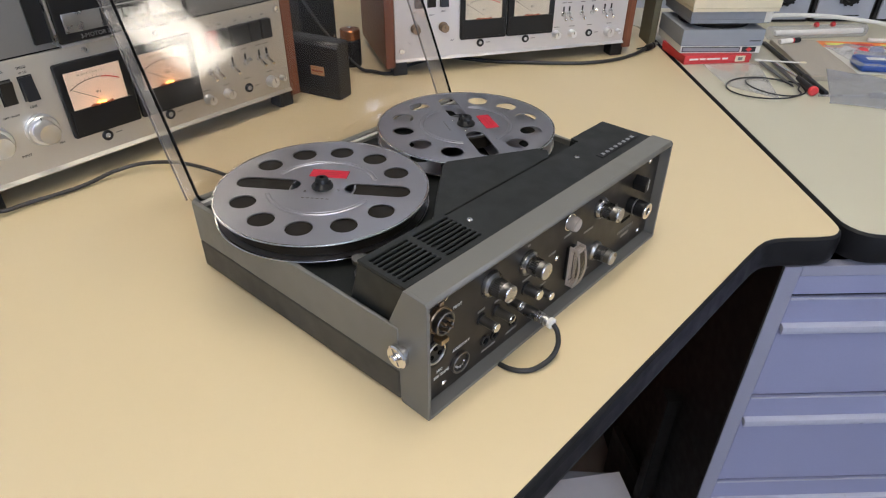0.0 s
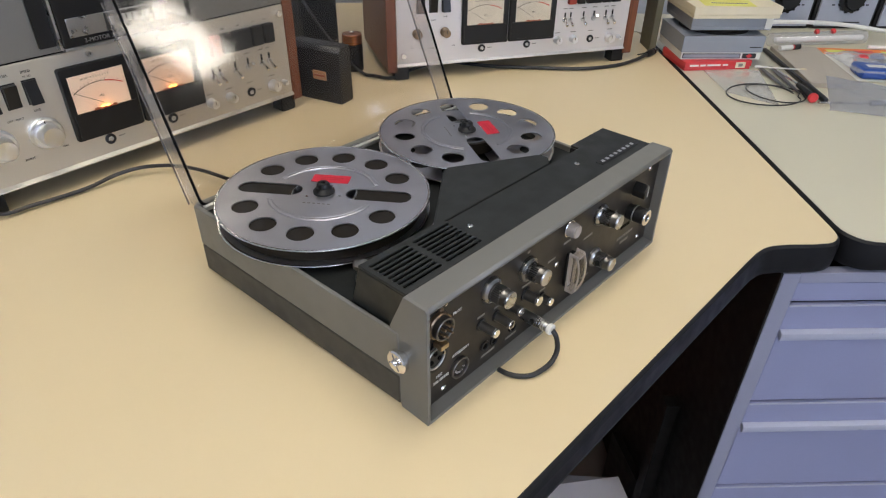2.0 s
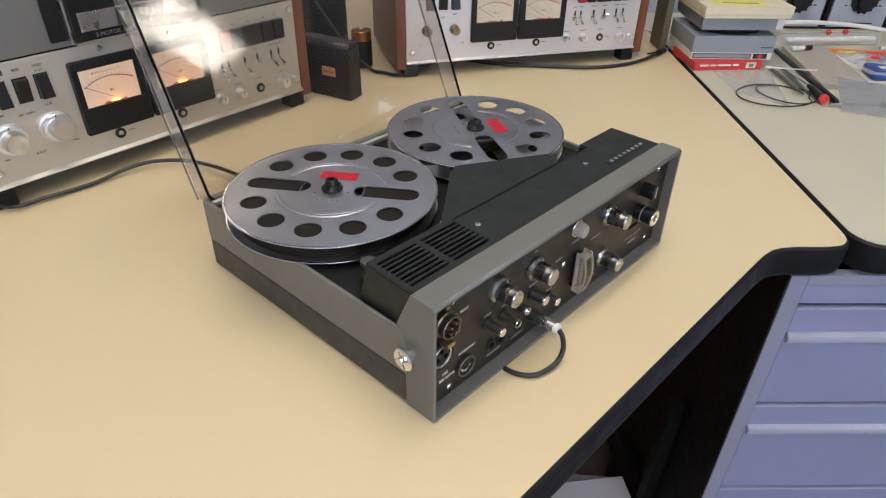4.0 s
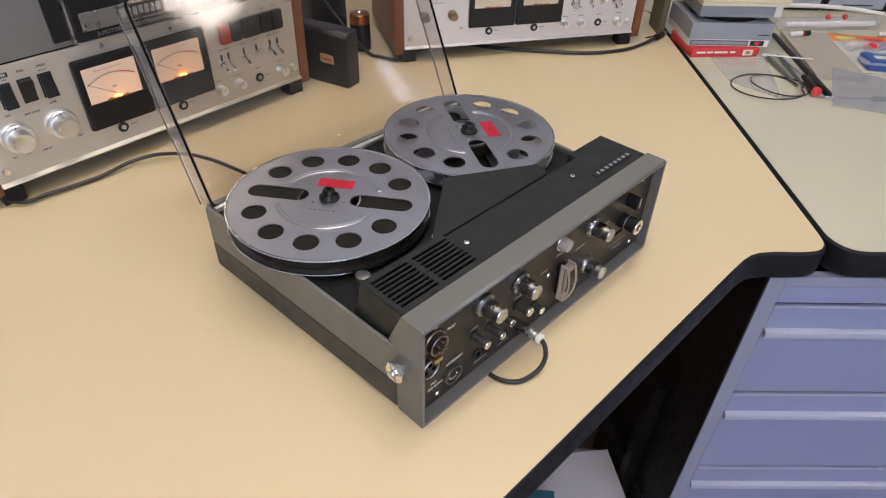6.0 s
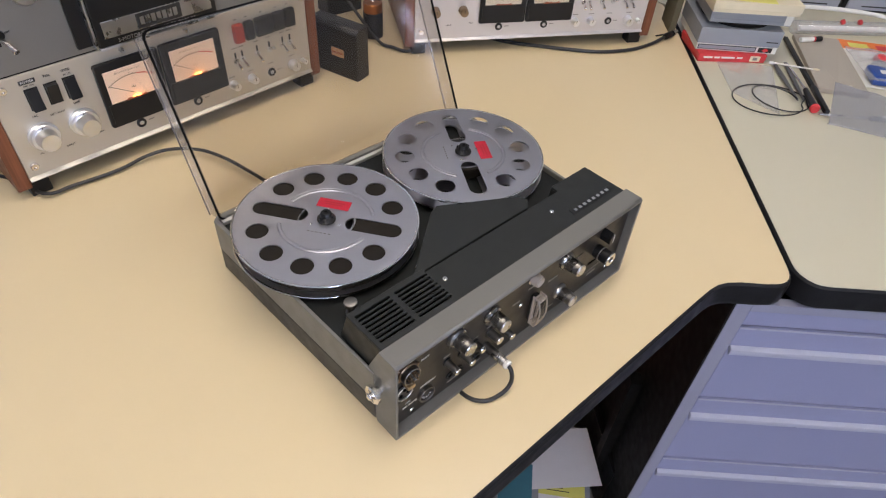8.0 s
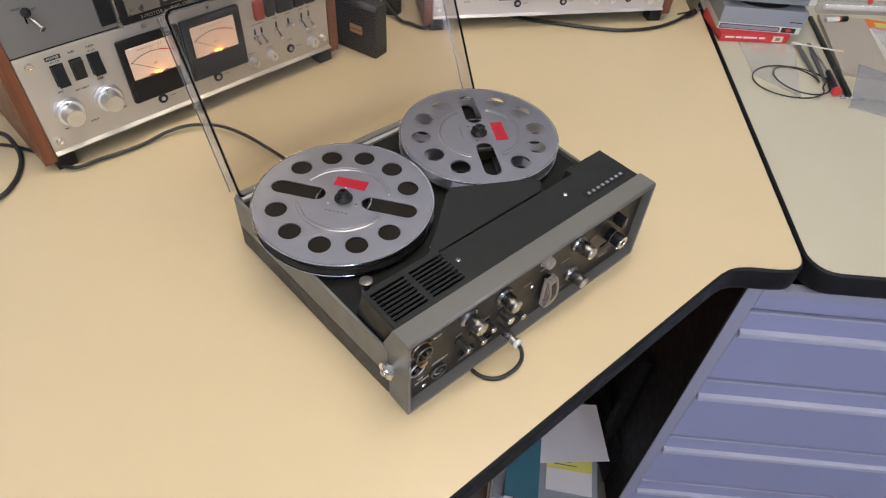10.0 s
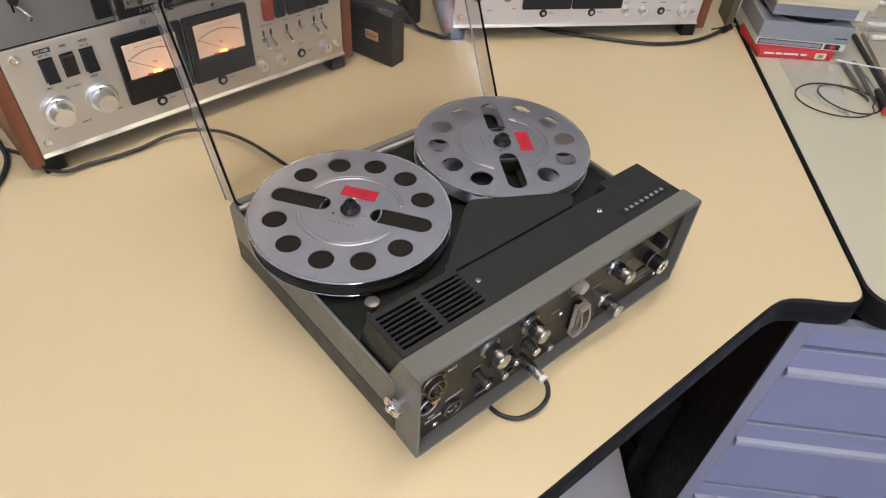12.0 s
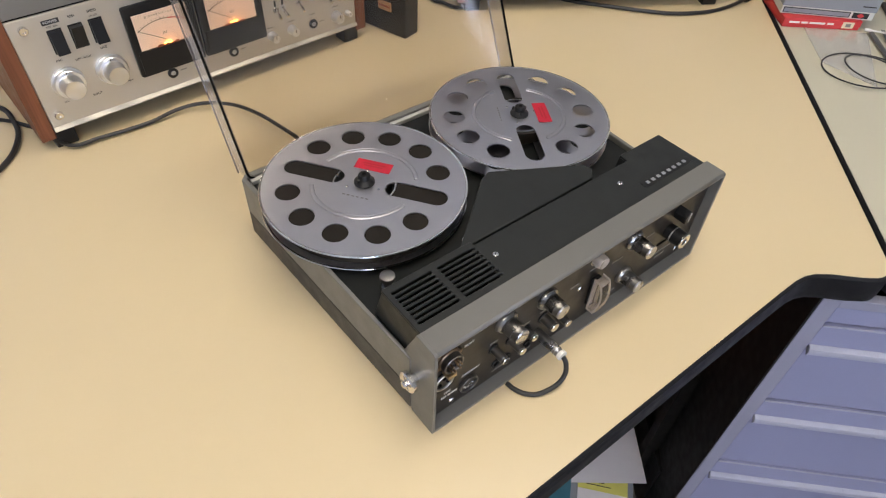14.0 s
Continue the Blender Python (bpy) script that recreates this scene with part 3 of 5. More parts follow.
    # clear lamp lens, level meter in a clear window
    lens = part("lamp_lens", lathe([(0, 0), (0.0062, 0), (0.0066, 0.006), (0.0056, 0.0085), (0.0034, 0.0075), (0, 0.0072)], (0.176, 0.008, 0.0835), F, 12), TRANSLUCENT, t, "milky faceted lamp lens")
    part("collar", ring((0.176, 0.008, 0.0835), F, 0.0066, 0.0076, 0.0012), CHROME, lens)
    me = part("level_meter", box(0.1770, 0.1860, 0.0042, 0.0079, 0.0240, 0.0580, 0.0008), BLACK, t, "level meter under a raised clear window")
    part("dial", box(0.1783, 0.1852, 0.0034, 0.0041, 0.025, 0.057), TRANSLUCENT, me, "milky meter dial")
    part("needle", box(0.1816, 0.1820, 0.0024, 0.003, 0.028, 0.055), INK, me)
    bow = [(-0.0078 + 0.0040 * ((k - 4) / 4) ** 2, 0.0605 - 0.0049 * k) for k in range(9)]
    hollow = [(y + 0.0014, 0.041 + (z - 0.041) * 0.9) for y, z in bow]
    win = prism([(0.0, 0.021), (0.0, 0.061)] + bow, 0.176, 0.187, 0.0004, SIDEWAYS)
    w = part("window", win, WINDOW, me, "clear bowed meter window")
    w.visible_shadow = False
    for x in (0.1757, 0.1862):
        part("window_edge", prism([(0.004, 0.021), (0.004, 0.061)] + bow, x, x + 0.0010, 0, SIDEWAYS, holes=[[(0.002, 0.0235), (0.002, 0.0585)] + hollow]), TRANSLUCENT, me)
    for z in (0.0235, 0.0575):
        part("window_end", box(0.1771, 0.1862, -0.0048, 0.003, z - 0.0008, z + 0.0008), TRANSLUCENT, me)
    # selector and volume knobs at the far end
    sel = part("selector_knob", prism([(-0.0045, -0.0052), (0.0045, -0.0052), (0.0056, 0.002), (0.0, 0.0085), (-0.0056, 0.002)], 0, 0.013, 0.0008, front(0.2855, 0.0079, 0.0775)), BLACK, t, "black pointed selector knob")
    part("pointer", box(0.2851, 0.2859, -0.0056, -0.0050, 0.0735, 0.0845), WHITE, sel)
    vk = part("knob", cyl((0.2815, 0.0079, 0.0555), F, 0.0078, 0.018, 0.0006), BLACK, t, "black knob with a hollow chrome end")
    part("cap", ring((0.2815, -0.0095, 0.0555), F, 0.0035, 0.0079, 0.0020), CHROME, vk)
    part("band", ring((0.2815, 0.001, 0.0555), F, 0.0078, 0.0081, 0.0012), STEEL, vk)
    part("scale_slot", box(0.272, 0.288, 0.0074, 0.0079, 0.0385, 0.0415), MATT, t)
    # print on the panel
    y = 0.0078
    words("PILOT", 0.0034, front(0.0395, y, 0.0775), WHITE, t)
    words("ACCESSORY", 0.0033, front(0.0445, y, 0.0372), WHITE, t)
    words("MIC", 0.0036, front(0.0215, y, 0.0285), WHITE, t)
    words("200 OHMS", 0.0036, front(0.0235, y, 0.0235), WHITE, t)
    for x, z, wd in ((0.066, 0.057, 0.008), (0.085, 0.055, 0.007), (0.102, 0.0535, 0.007), (0.122, 0.0555, 0.012), (0.146, 0.037, 0.008), (0.077, 0.0135, 0.016), (0.106, 0.0125, 0.014),
                     (0.176, 0.0705, 0.010), (0.155, 0.0625, 0.010), (0.215, 0.0145, 0.012), (0.210, 0.0600, 0.014), (0.252, 0.066, 0.010), (0.304, 0.0955, 0.008), (0.0755, 0.0925, 0.003), (0.1205, 0.0875, 0.003), (0.237, 0.092, 0.010)):
        part("print_bar", box(x - wd / 2, x + wd / 2, y - 0.0002, y + 0.0001, z - 0.0009, z + 0.0009), GREYINK, t)
    for k in range(9):
        part("mark", box(0.2685 + k * 0.0034, 0.2685 + k * 0.0034 + 0.0018, y - 0.0003, y + 0.0001, 0.0268, 0.0294), GREYINK, t)
    part("print_bar", box(0.276, 0.291, y - 0.0002, y + 0.0001, 0.0200, 0.0228), GREYINK, t)
    part("hinge_strip", box(-0.003, 0.335, 0.2735, 0.2785, 0.0656, 0.0700, 0.0006), CREAMTRIM, t, "pale metal strip along the hinge")
    # open clear lid: pane with a rim of four walls, its dark lip towards the reels
    LA = radians(65)
    m = Matrix.Translation((0, 0.279, 0.0685)) @ Matrix(((1, 0, 0, 0), (0, math.cos(LA), math.sin(LA), 0), (0, math.sin(LA), -math.cos(LA), 0), (0, 0, 0, 1)))
    HL, DL = 0.191, 0.024
    lid = part("lid", merge(None, prism(rrect(-0.003, 0.333, 0, HL, 0.008), DL - 0.003, DL, 0.0008), m), ACRYL, t, "open clear smoky acrylic lid")
    rim = prism(rrect(-0.004, 0.334, -0.001, HL + 0.001, 0.008), 0.0, DL - 0.0031, holes=[rrect(-0.001, 0.331, 0.002, HL - 0.002, 0.006)])
    part("lid_wall", merge(None, rim, m), WALLGLOSS, lid, "clear side wall of the lid")
    lip = prism(rrect(-0.0043, 0.3343, -0.0013, HL + 0.0013, 0.008), -0.0020, -0.0001, holes=[rrect(-0.0025, 0.3325, 0.0005, HL - 0.0005, 0.0072)])
    part("lid_lip", merge(None, lip, m), MATT, lid, "dark lip round the lid")
    for x in (-0.0045, 0.3345):
        part("polished_edge", merge(None, box(x - 0.0007, x + 0.0007, 0.004, HL - 0.004, DL - 0.0008, DL + 0.0006), m), EDGEGLOSS, lid, "bright polished edge of the lid")
    part("polished_edge", merge(None, box(0.004, 0.326, HL + 0.0004, HL + 0.0014, DL - 0.0008, DL + 0.0006), m), EDGEGLOSS, lid, "bright polished edge of the lid")
    for x in (0.06, 0.27):
        part("hinge", cyl((x - 0.02, 0.2925, 0.0735), (1, 0, 0), 0.003, 0.04), STEEL, t)
    return t


def reel(x, y, z, turn, pack, label):
    """A metal reel: two pierced flanges on a hub, with its pack of tape."""
    t = thing("tape_reel", pose(x, y, z, 0, 0, turn), label, "tape reel", group="reels on the recorder")
    holes = [circle(0.0685 * math.cos(radians(a)), 0.0685 * math.sin(radians(a)), 0.0112, 22) for a in (30, 60, 90, 120, 150, 210, 240, 270, 300, 330)]
    for s in (1, -1):
        sl = rrect(0.020, 0.078, -0.0098, 0.0098, 0.0096, 7)
        holes.append([(s * px, s * py) for px, py in sl])
    R = 0.0928
    holes.append(circle(0, 0, 0.005, 16))
    for z0, nm in ((0.0, "lower_flange"), (0.0145, "upper_flange")):
        part(nm, prism(circle(0, 0, R, 96), z0, z0 + 0.0011, holes=holes), ALU, t)
    for z0 in (-0.0001, 0.0144):
        part("rolled_rim", lathe([(R - 0.0002, z0), (R + 0.0007, z0 + 0.0002), (R + 0.0010, z0 + 0.0007), (R + 0.0006, z0 + 0.0013), (R - 0.0006, z0 + 0.0014), (R - 0.0012, z0 + 0.0012)], n=96), CHROME, t, "bright rolled rim")
    # stamped ridge round the hub, broken by the slots
    for k in range(2):
        a0 = k * 180 + 22
        outer, inn = arc(0, 0, 0.0490, a0, a0 + 136, 30), arc(0, 0, 0.0448, a0 + 136, a0, 30)
        part("stamped_ridge", prism(outer + inn, 0.0150, 0.0163, 0.0012, seg=4), ALU, t)
    part("hub", lathe([(0.006, 0.0011), (0.0165, 0.0011), (0.0165, 0.0145), (0.006, 0.0145), (0.006, 0.0011)], n=40), ALU, t)
    part("hub_ring", lathe([(0.0278, 0.0011), (0.029, 0.0011), (0.029, 0.0143), (0.0278, 0.0143), (0.0278, 0.0011)], n=40), STEEL, t, "bright ring of the hub")
    part("tape_pack", lathe([(0.0292, 0.0016), (pack, 0.0016), (pack, 0.0138), (0.0292, 0.0138), (0.0292, 0.0016)], n=72), TAPE, t, "wound brown magnetic tape")
    lab = part("reel_label", box(-0.0172, 0.0172, 0.0170, 0.0310, 0.0157, 0.01595), RED, t, "red paper label with dark writing")
    for zz, wd in ((0.0260, 0.022), (0.0228, 0.018)):
        part("print_bar", box(-wd / 2, wd / 2, zz - 0.0008, zz + 0.0008, 0.0159, 0.01603), REDDARK, lab)
    for k in range(6):
        part("print_bar", box(-0.013 + k * 0.0043, -0.0105 + k * 0.0043, -0.0215, -0.0203, 0.0155, 0.01572), GREYINK, t)
    for a in (100, 220, 340):
        part("rivet", cyl((0.0165 * math.cos(radians(a)), 0.0165 * math.sin(radians(a)), 0.0156), (0, 0, 1), 0.0013, 0.0006, 0.0002, 10), CHROME, t)
    lock = part("spindle_lock", lathe([(0, 0.0156), (0.0095, 0.0156), (0.0095, 0.0172), (0.0080, 0.0188), (0.0062, 0.0205), (0.0056, 0.0238), (0.0046, 0.0250), (0.0022, 0.0250), (0.002, 0.0232), (0, 0.0232)], n=24), BLACK, t, "black rubber spindle lock")
    for a in (0, 120, 240):
        m = pose(0, 0, 0, 0, 0, a)
        part("fin", merge(None, box(0.0045, 0.0082, -0.0014, 0.0014, 0.0168, 0.0222, 0.0006), m), BLACK, lock)
    return t


tape_recorder()
reel(0.072, 0.1965, 0.0705, -54, 0.0865, "full aluminium tape reel with a red label, on the recorder")
reel(0.2620, 0.1955, 0.0705, -120, 0.033, "nearly empty aluminium tape reel with a red label")
cableL = thing("audio_cable", pose(0, 0, 0), "black audio cable plugged into the recorder's front, curling onto the bench", "cable")
F = (0, -1, 0)
plug = part("plug", lathe([(0, 0), (0.0045, 0), (0.0048, 0.001), (0.0048, 0.016), (0.0040, 0.0165), (0.0040, 0.026), (0.0035, 0.027), (0, 0.027)], (0.1175, 0.0075, 0.0295), F, 24), SATIN, cableL, "steel jack plug")
for k in range(4):
    part("groove", ring((0.1175, -0.0095 - 0.0022 * k, 0.0295), F, 0.0041, 0.0045, 0.0010, 20), STEEL, plug)
part("sleeve", cyl((0.1175, -0.0195, 0.0295), F, 0.0046, 0.004, 0.0006), IVORY, plug, "white plastic sleeve")
cord = smooth_path([(0.1175, -0.0232, 0.0295), (0.118, -0.0275, 0.024), (0.1165, -0.0305, 0.013), (0.1075, -0.0310, 0.0055), (0.092, -0.0275, 0.0029), (0.083, -0.0205, 0.0025), (0.0785, -0.0115, 0.0024), (0.0775, -0.0035, 0.0023)], 10)
part("cord", tube(cord, 0.0021, 12), CORD, cableL)

# ---- large tape decks at the back of the bench ----


def toggle(parent, x, z, down, panel_y=0.0):
    k = part("toggle_switch", ring((x, panel_y, z), (0, -1, 0), 0.0022, 0.0042, 0.002, 16), STEEL, parent)
    part("slot", box(x - 0.0012, x + 0.0012, panel_y - 0.0012, panel_y - 0.0002, z, z + 0.012), BLACK, k)
    part("lever", cyl((x, panel_y - 0.001, z), (0, -0.85, -0.5 if down else 0.5), 0.0015, 0.014, 0.0005, 12, r2=0.0026), CHROME, k)


def small_knob(parent, x, z, r, length, material=None):
    k = part("small_knob", lathe([(0, 0), (r * 1.15, 0), (r * 1.1, length * 0.2), (r, length * 0.25), (r, length * 0.9), (r * 0.9, length), (0, length)], (x, 0, z), (0, -1, 0), 24), material or SPUN, parent)
    part("pointer", box(x - 0.0004, x + 0.0004, -length - 0.0003, -length + 0.0002, z, z + r * 0.8), INK, k)
    return k


def vu_meter(parent, x0, x1, z0, z1, fx0, fx1, fz0, fz1, face, lit):
    v = part("level_meter", prism(rrect(x0, x1, z0, z1, 0.003), 0, 0.006, 0.0015, front(0, 0, 0)), BLACK, parent, "lit amber level meter in a black frame" if lit else "cream level meter in a black frame")
    part("dial", box(fx0, fx1, -0.0067, -0.0058, fz0, fz1), face, v, "glowing amber dial" if lit else "cream dial")
    y = -0.0069
    xc, w = (fx0 + fx1) / 2, fx1 - fx0
    cz = fz0 - 0.024
    R = (fz1 - cz) * 0.84
    for a0, a1, mt, th in ((122, 82, INK, 0.0006), (82, 60, REDINK, 0.0012)):
        p = arc(xc, cz, R, a0, a1, 10) + arc(xc, cz, R - th, a1, a0, 10)
        part("scale_arc", prism(p, 0, 0.0003, 0, front(0, y + 0.0002, 0)), mt, v)
    for k in range(13):
        a = radians(120 - k * 4.8)
        p, q = Vector((xc + R * math.cos(a), cz + R * math.sin(a))), Vector((xc + (R + 0.0022) * math.cos(a), cz + (R + 0.0022) * math.sin(a)))
        n = Vector((-(q - p).y, (q - p).x)).normalized() * 0.00018
        part("tick", prism([tuple(p + n), tuple(p - n), tuple(q - n), tuple(q + n)], 0, 0.0003, 0, front(0, y + 0.0002, 0)), INK if k < 9 else REDINK, v)
    words("VU", 0.0042, front(xc, y, fz0 + 0.014), INK, v)
    words("20  10 7  5  3  2 1 0  1  2  3", 0.0028, front(xc - 0.002, y, fz1 - 0.0046), INK, v)
    a = radians(121)
    p, q = Vector((xc, cz + 0.03)), Vector((xc + R * 1.02 * math.cos(a), cz + R * 1.02 * math.sin(a)))
    d = Vector((-(q - p).y, (q - p).x)).normalized() * 0.00025
    part("needle", prism([tuple(p + d), tuple(p - d), tuple(q - d), tuple(q + d)], 0, 0.0004, 0, front(0, y - 0.0003, 0)), INK, v)
    part("mechanism", prism([(xc - 0.014, fz0), (xc - 0.012, fz0 + 0.0022), (xc - 0.009, fz0 + 0.0030), (xc - 0.004, fz0 + 0.0016), (xc - 0.001, fz0 + 0.0024), (xc + 0.002, fz0 + 0.0014), (xc + 0.008, fz0 + 0.0016), (xc + 0.011, fz0 + 0.0030), (xc + 0.013, fz0 + 0.0024), (xc + 0.014, fz0)], 0.0016, 0.0020, 0, front(0, y, 0)), BROWN, v)
    if lit:
        part("bulb", cyl((xc - 0.004, y - 0.0011, fz0 + 0.0021), (1, 0, 0), 0.0009, 0.009, 0.0003, 10), BULB, v, "glowing meter bulb")
    part("lower_band", box(x0 + 0.004, x1 - 0.004, -0.0072, -0.0058, z0 + 0.004, fz0 - 0.0006, 0.0004), BLACK, v)
    g = part("meter_glass", box(fx0 - 0.0005, fx1 + 0.0005, -0.0092, -0.0086, fz0 - 0.0002, fz1 + 0.0005), WINDOW, v)
    g.visible_shadow = False
    return v


def tape_deck(m, lit, panel_mat, label):
    t = thing("tape_deck", m, label, "tape deck")
    X0, X1, H = -0.004, 0.410, 0.43
    part("cabinet_body", box(X0 + 0.0005, X1 - 0.0005, 0.0055, 0.20, 0.022, H), BLACK, t)
    for x0, x1 in ((X0 - 0.0165, X0 - 0.0003), (X1 + 0.0003, X1 + 0.0165)):
        part("wood_side", box(x0, x1, -0.001, 0.205, 0.014, H + 0.004, 0.0015), WALNUT, t, "walnut veneered side panel")
    for x in (0.004, 0.402):
        for y in (0.012, 0.185):
            part("foot", box(x - 0.012, x + 0.012, y - 0.010, y + 0.014, 0, 0.0225, 0.0015), BLACK, t)
    lower = prism(rrect(X0, X1, 0.023, 0.1495, 0.0015), -0.005, 0.0, 0.0010, front(0, 0, 0))
    part("lower_panel", lower, panel_mat, t, "satin aluminium control panel")
    part("panel_lip", prism([(0.0, 0.0235), (0.0, 0.0275), (-0.0045, 0.0245), (-0.0045, 0.0232)], X0, X1, 0.0004, SIDEWAYS), panel_mat, t)
    part("upper_panel", box(X0, X1, 0.001, 0.005, 0.1512, H, 0.0006), UPPER, t, "silver-grey upper deck plate")
    part("panel_groove", box(X0, X1, 0.002, 0.0048, 0.1496, 0.1511), MATT, t)
    for x, z in ((0.0095, 0.1385), (0.0065, 0.0405), (0.4015, 0.1385)):
        part("panel_screw", lathe([(0, 0), (0.0048, 0), (0.0048, 0.003), (0.004, 0.0042), (0.002, 0.0042), (0.0018, 0.003), (0, 0.003)], (x, 0, z), (0, -1, 0), 18), CHROME, t)
    # rocker switches
    for x, tip in ((0.0362, 1), (0.0570, -1), (0.0775, 1)):
        r = part("rocker_switch", box(x - 0.0072, x + 0.0072, -0.0012, 0, 0.1055, 0.1320, 0.0005), BLACK, t, "black rocker switch")
        part("paddle", prism([(-0.0013, 0.1065), (-0.0013, 0.1310), (-0.0013 - (0.002 if tip > 0 else 0.0075), 0.1310), (-0.0013 - (0.0075 if tip > 0 else 0.002), 0.1065)], x - 0.0062, x + 0.0062, 0.0006, SIDEWAYS), BLACK, r)
    part("print_bar", box(0.0275, 0.0445, -0.0004, 0, 0.1375, 0.1425), INK, t)
    y = -0.0003
    words("POWER", 0.0040, front(0.036, -0.0006, 0.1400), WHITE, t)
    words("REEL", 0.0036, front(0.057, y, 0.1400), INK, t)
    words("SPEED", 0.0036, front(0.0775, y, 0.1400), INK, t)
    words("OFF  ON", 0.0028, front(0.036, y, 0.1350), INK, t)
    words("HI  LO", 0.0028, front(0.0775, y, 0.1350), INK, t)
    words("MIC", 0.0036, front(0.0296, y, 0.0985), INK, t)
    words("LINE", 0.0036, front(0.0763, y, 0.0985), INK, t)
    words("LEFT - RIGHT", 0.0028, front(0.053, y, 0.0940), INK, t)
    words("MIN", 0.0028, front(0.0200, y, 0.0520), INK, t)
    words("MAX", 0.0028, front(0.0915, y, 0.0520), INK, t)
    words("INPUT", 0.0036, front(0.053, y, 0.0495), INK, t)
    # double input knobs
    for x in (0.0296, 0.0763):
        if not lit:
            small_knob(t, x, 0.0745, 0.0068, 0.014, BRASS)
            continue
        k = part("input_knob", lathe([(0, 0), (0.0172, 0), (0.0172, 0.003), (0.0160, 0.004), (0.0160, 0.007), (0.0152, 0.008), (0, 0.008)], (x, 0, 0.0728), (0, -1, 0), 48), SPUN, t, "turned aluminium double input knob")
        part("inner_knob", lathe([(0.0122, 0.008), (0.0118, 0.0115), (0.0112, 0.0125), (0.0110, 0.0205), (0.0103, 0.0216), (0.005, 0.0213), (0, 0.0214)], (x, 0, 0.0728), (0, -1, 0), 48), SPUN, k, "spun aluminium inner knob")
        part("pointer", box(x - 0.0004, x + 0.0004, -0.0084, -0.0078, 0.0850, 0.0882), INK, k)
    face = AMBER if lit else DIAL
    vu_meter(t, 0.1040, 0.1835, 0.0520, 0.1355, 0.1120, 0.1735, 0.0840, 0.1250, face, lit)
    vu_meter(t, 0.1855, 0.2685, 0.0520, 0.1355, 0.1960, 0.2575, 0.0840, 0.1250, face, lit)
    for x, z in ((0.1405, 0.0440), (0.2215, 0.0445), (0.3405, 0.0455)):
        j = part("phone_jack", lathe([(0.0028, 0), (0.0062, 0), (0.0062, 0.0018), (0.0045, 0.0026), (0.0028, 0.002)], (x, 0, z), (0, -1, 0), 20), BLACK, t, "black-ringed phone jack")
        part("bush", ring((x, -0.0004, z), (0, -1, 0), 0.0018, 0.0030, 0.0022, 14), STEEL, j)
        part("print_bar", box(x + 0.010, x + 0.018, -0.0003, 0, z - 0.0006, z + 0.0006), GREYINK, t)
    for x in (0.1440, 0.2270):
        small_knob(t, x, 0.1432, 0.0028, 0.006, STEEL)
    for i, (x, w) in enumerate(((0.2965, 0.0135), (0.3130, 0.0130), (0.3365, 0.0260), (0.3600, 0.0160), (0.3785, 0.0155))):
        b = part("transport_button", box(x - w / 2, x + w / 2, -0.0085, 0.0, 0.1060, 0.1310, 0.0012), (REDBTN if i == 0 else BLACK), t, "red record button" if i == 0 else "black transport button")
        part("print_bar", box(x - 0.002, x + 0.002, -0.0003, 0, 0.1350, 0.1370), GREYINK, b)
    for x, dn in ((0.2880, True), (0.2985, True), (0.3225, True), (0.3425, False), (0.3650, True), (0.3775, True)):
        toggle(t, x, 0.0800, dn)
        part("print_bar", box(x - 0.004, x + 0.004, -0.0003, 0, 0.0975, 0.0988), GREYINK, t)
    small_knob(t, 0.2775, 0.0475, 0.0058, 0.012)
    small_knob(t, 0.3070, 0.0475, 0.0058, 0.012)
    small_knob(t, 0.3775, 0.0450, 0.0072, 0.012)
    small_knob(t, 0.3965, 0.0450, 0.0035, 0.009)
    for x in (0.2775, 0.3070, 0.3405, 0.3775):
        part("print_bar", box(x - 0.005, x + 0.005, -0.0003, 0, 0.0585, 0.0597), GREYINK, t)
    # head block with the maker's plate
    hb = part("head_cover", box(0.1180, 0.2690, -0.012, 0.0008, 0.1555, 0.290, 0.002), BLACK, t, "black head cover with a silver plate")
    part("trim", box(0.1150, 0.1178, -0.010, 0.0009, 0.1545, 0.290, 0.0005), STEEL, hb)
    part("bottom_trim", box(0.1182, 0.2695, -0.0122, 0.0009, 0.1525, 0.1553, 0.0005), STEEL, hb)
    part("plate", box(0.1265, 0.262, -0.0128, -0.0119, 0.1655, 0.1850, 0.0003), STEEL, hb, "brushed silver plate")
    part("maker_mark", box(0.1665, 0.2220, -0.0133, -0.0127, 0.1665, 0.1840), INK, hb, "black block with plain bars")
    for k in range(7):
        part("mark", box(0.1705 + k * 0.0069, 0.1755 + k * 0.0069, -0.0136, -0.0132, 0.1705, 0.1800), STEEL, hb)
    words("3-MOTOR 3-HEAD STEREO TAPE DECK", 0.0062, front(0.1940, -0.0124, 0.1602), STEEL, hb)
    part("tension_slot", box(0.098, 0.1145, -0.004, 0.0009, 0.1585, 0.290), BLACK, t)
    # pause lever and tape roller
    small_knob(t, 0.030, 0.1950, 0.0045, 0.003, BLACK)
    lv = part("pause_lever", cyl((0.031, -0.001, 0.189), (0.3, -0.8, -0.5), 0.0022, 0.018, 0.0006, 12, r2=0.0038), CHROME, t, "chrome lever")
    part("slot", box(0.0265, 0.0285, 0.0005, 0.0009, 0.183, 0.194), MATT, lv)
    words("PAUSE", 0.0032, front(0.022, 0.0006, 0.2000), INK, t)
    words("OFF", 0.0030, front(0.0385, 0.0006, 0.1960), INK, t)
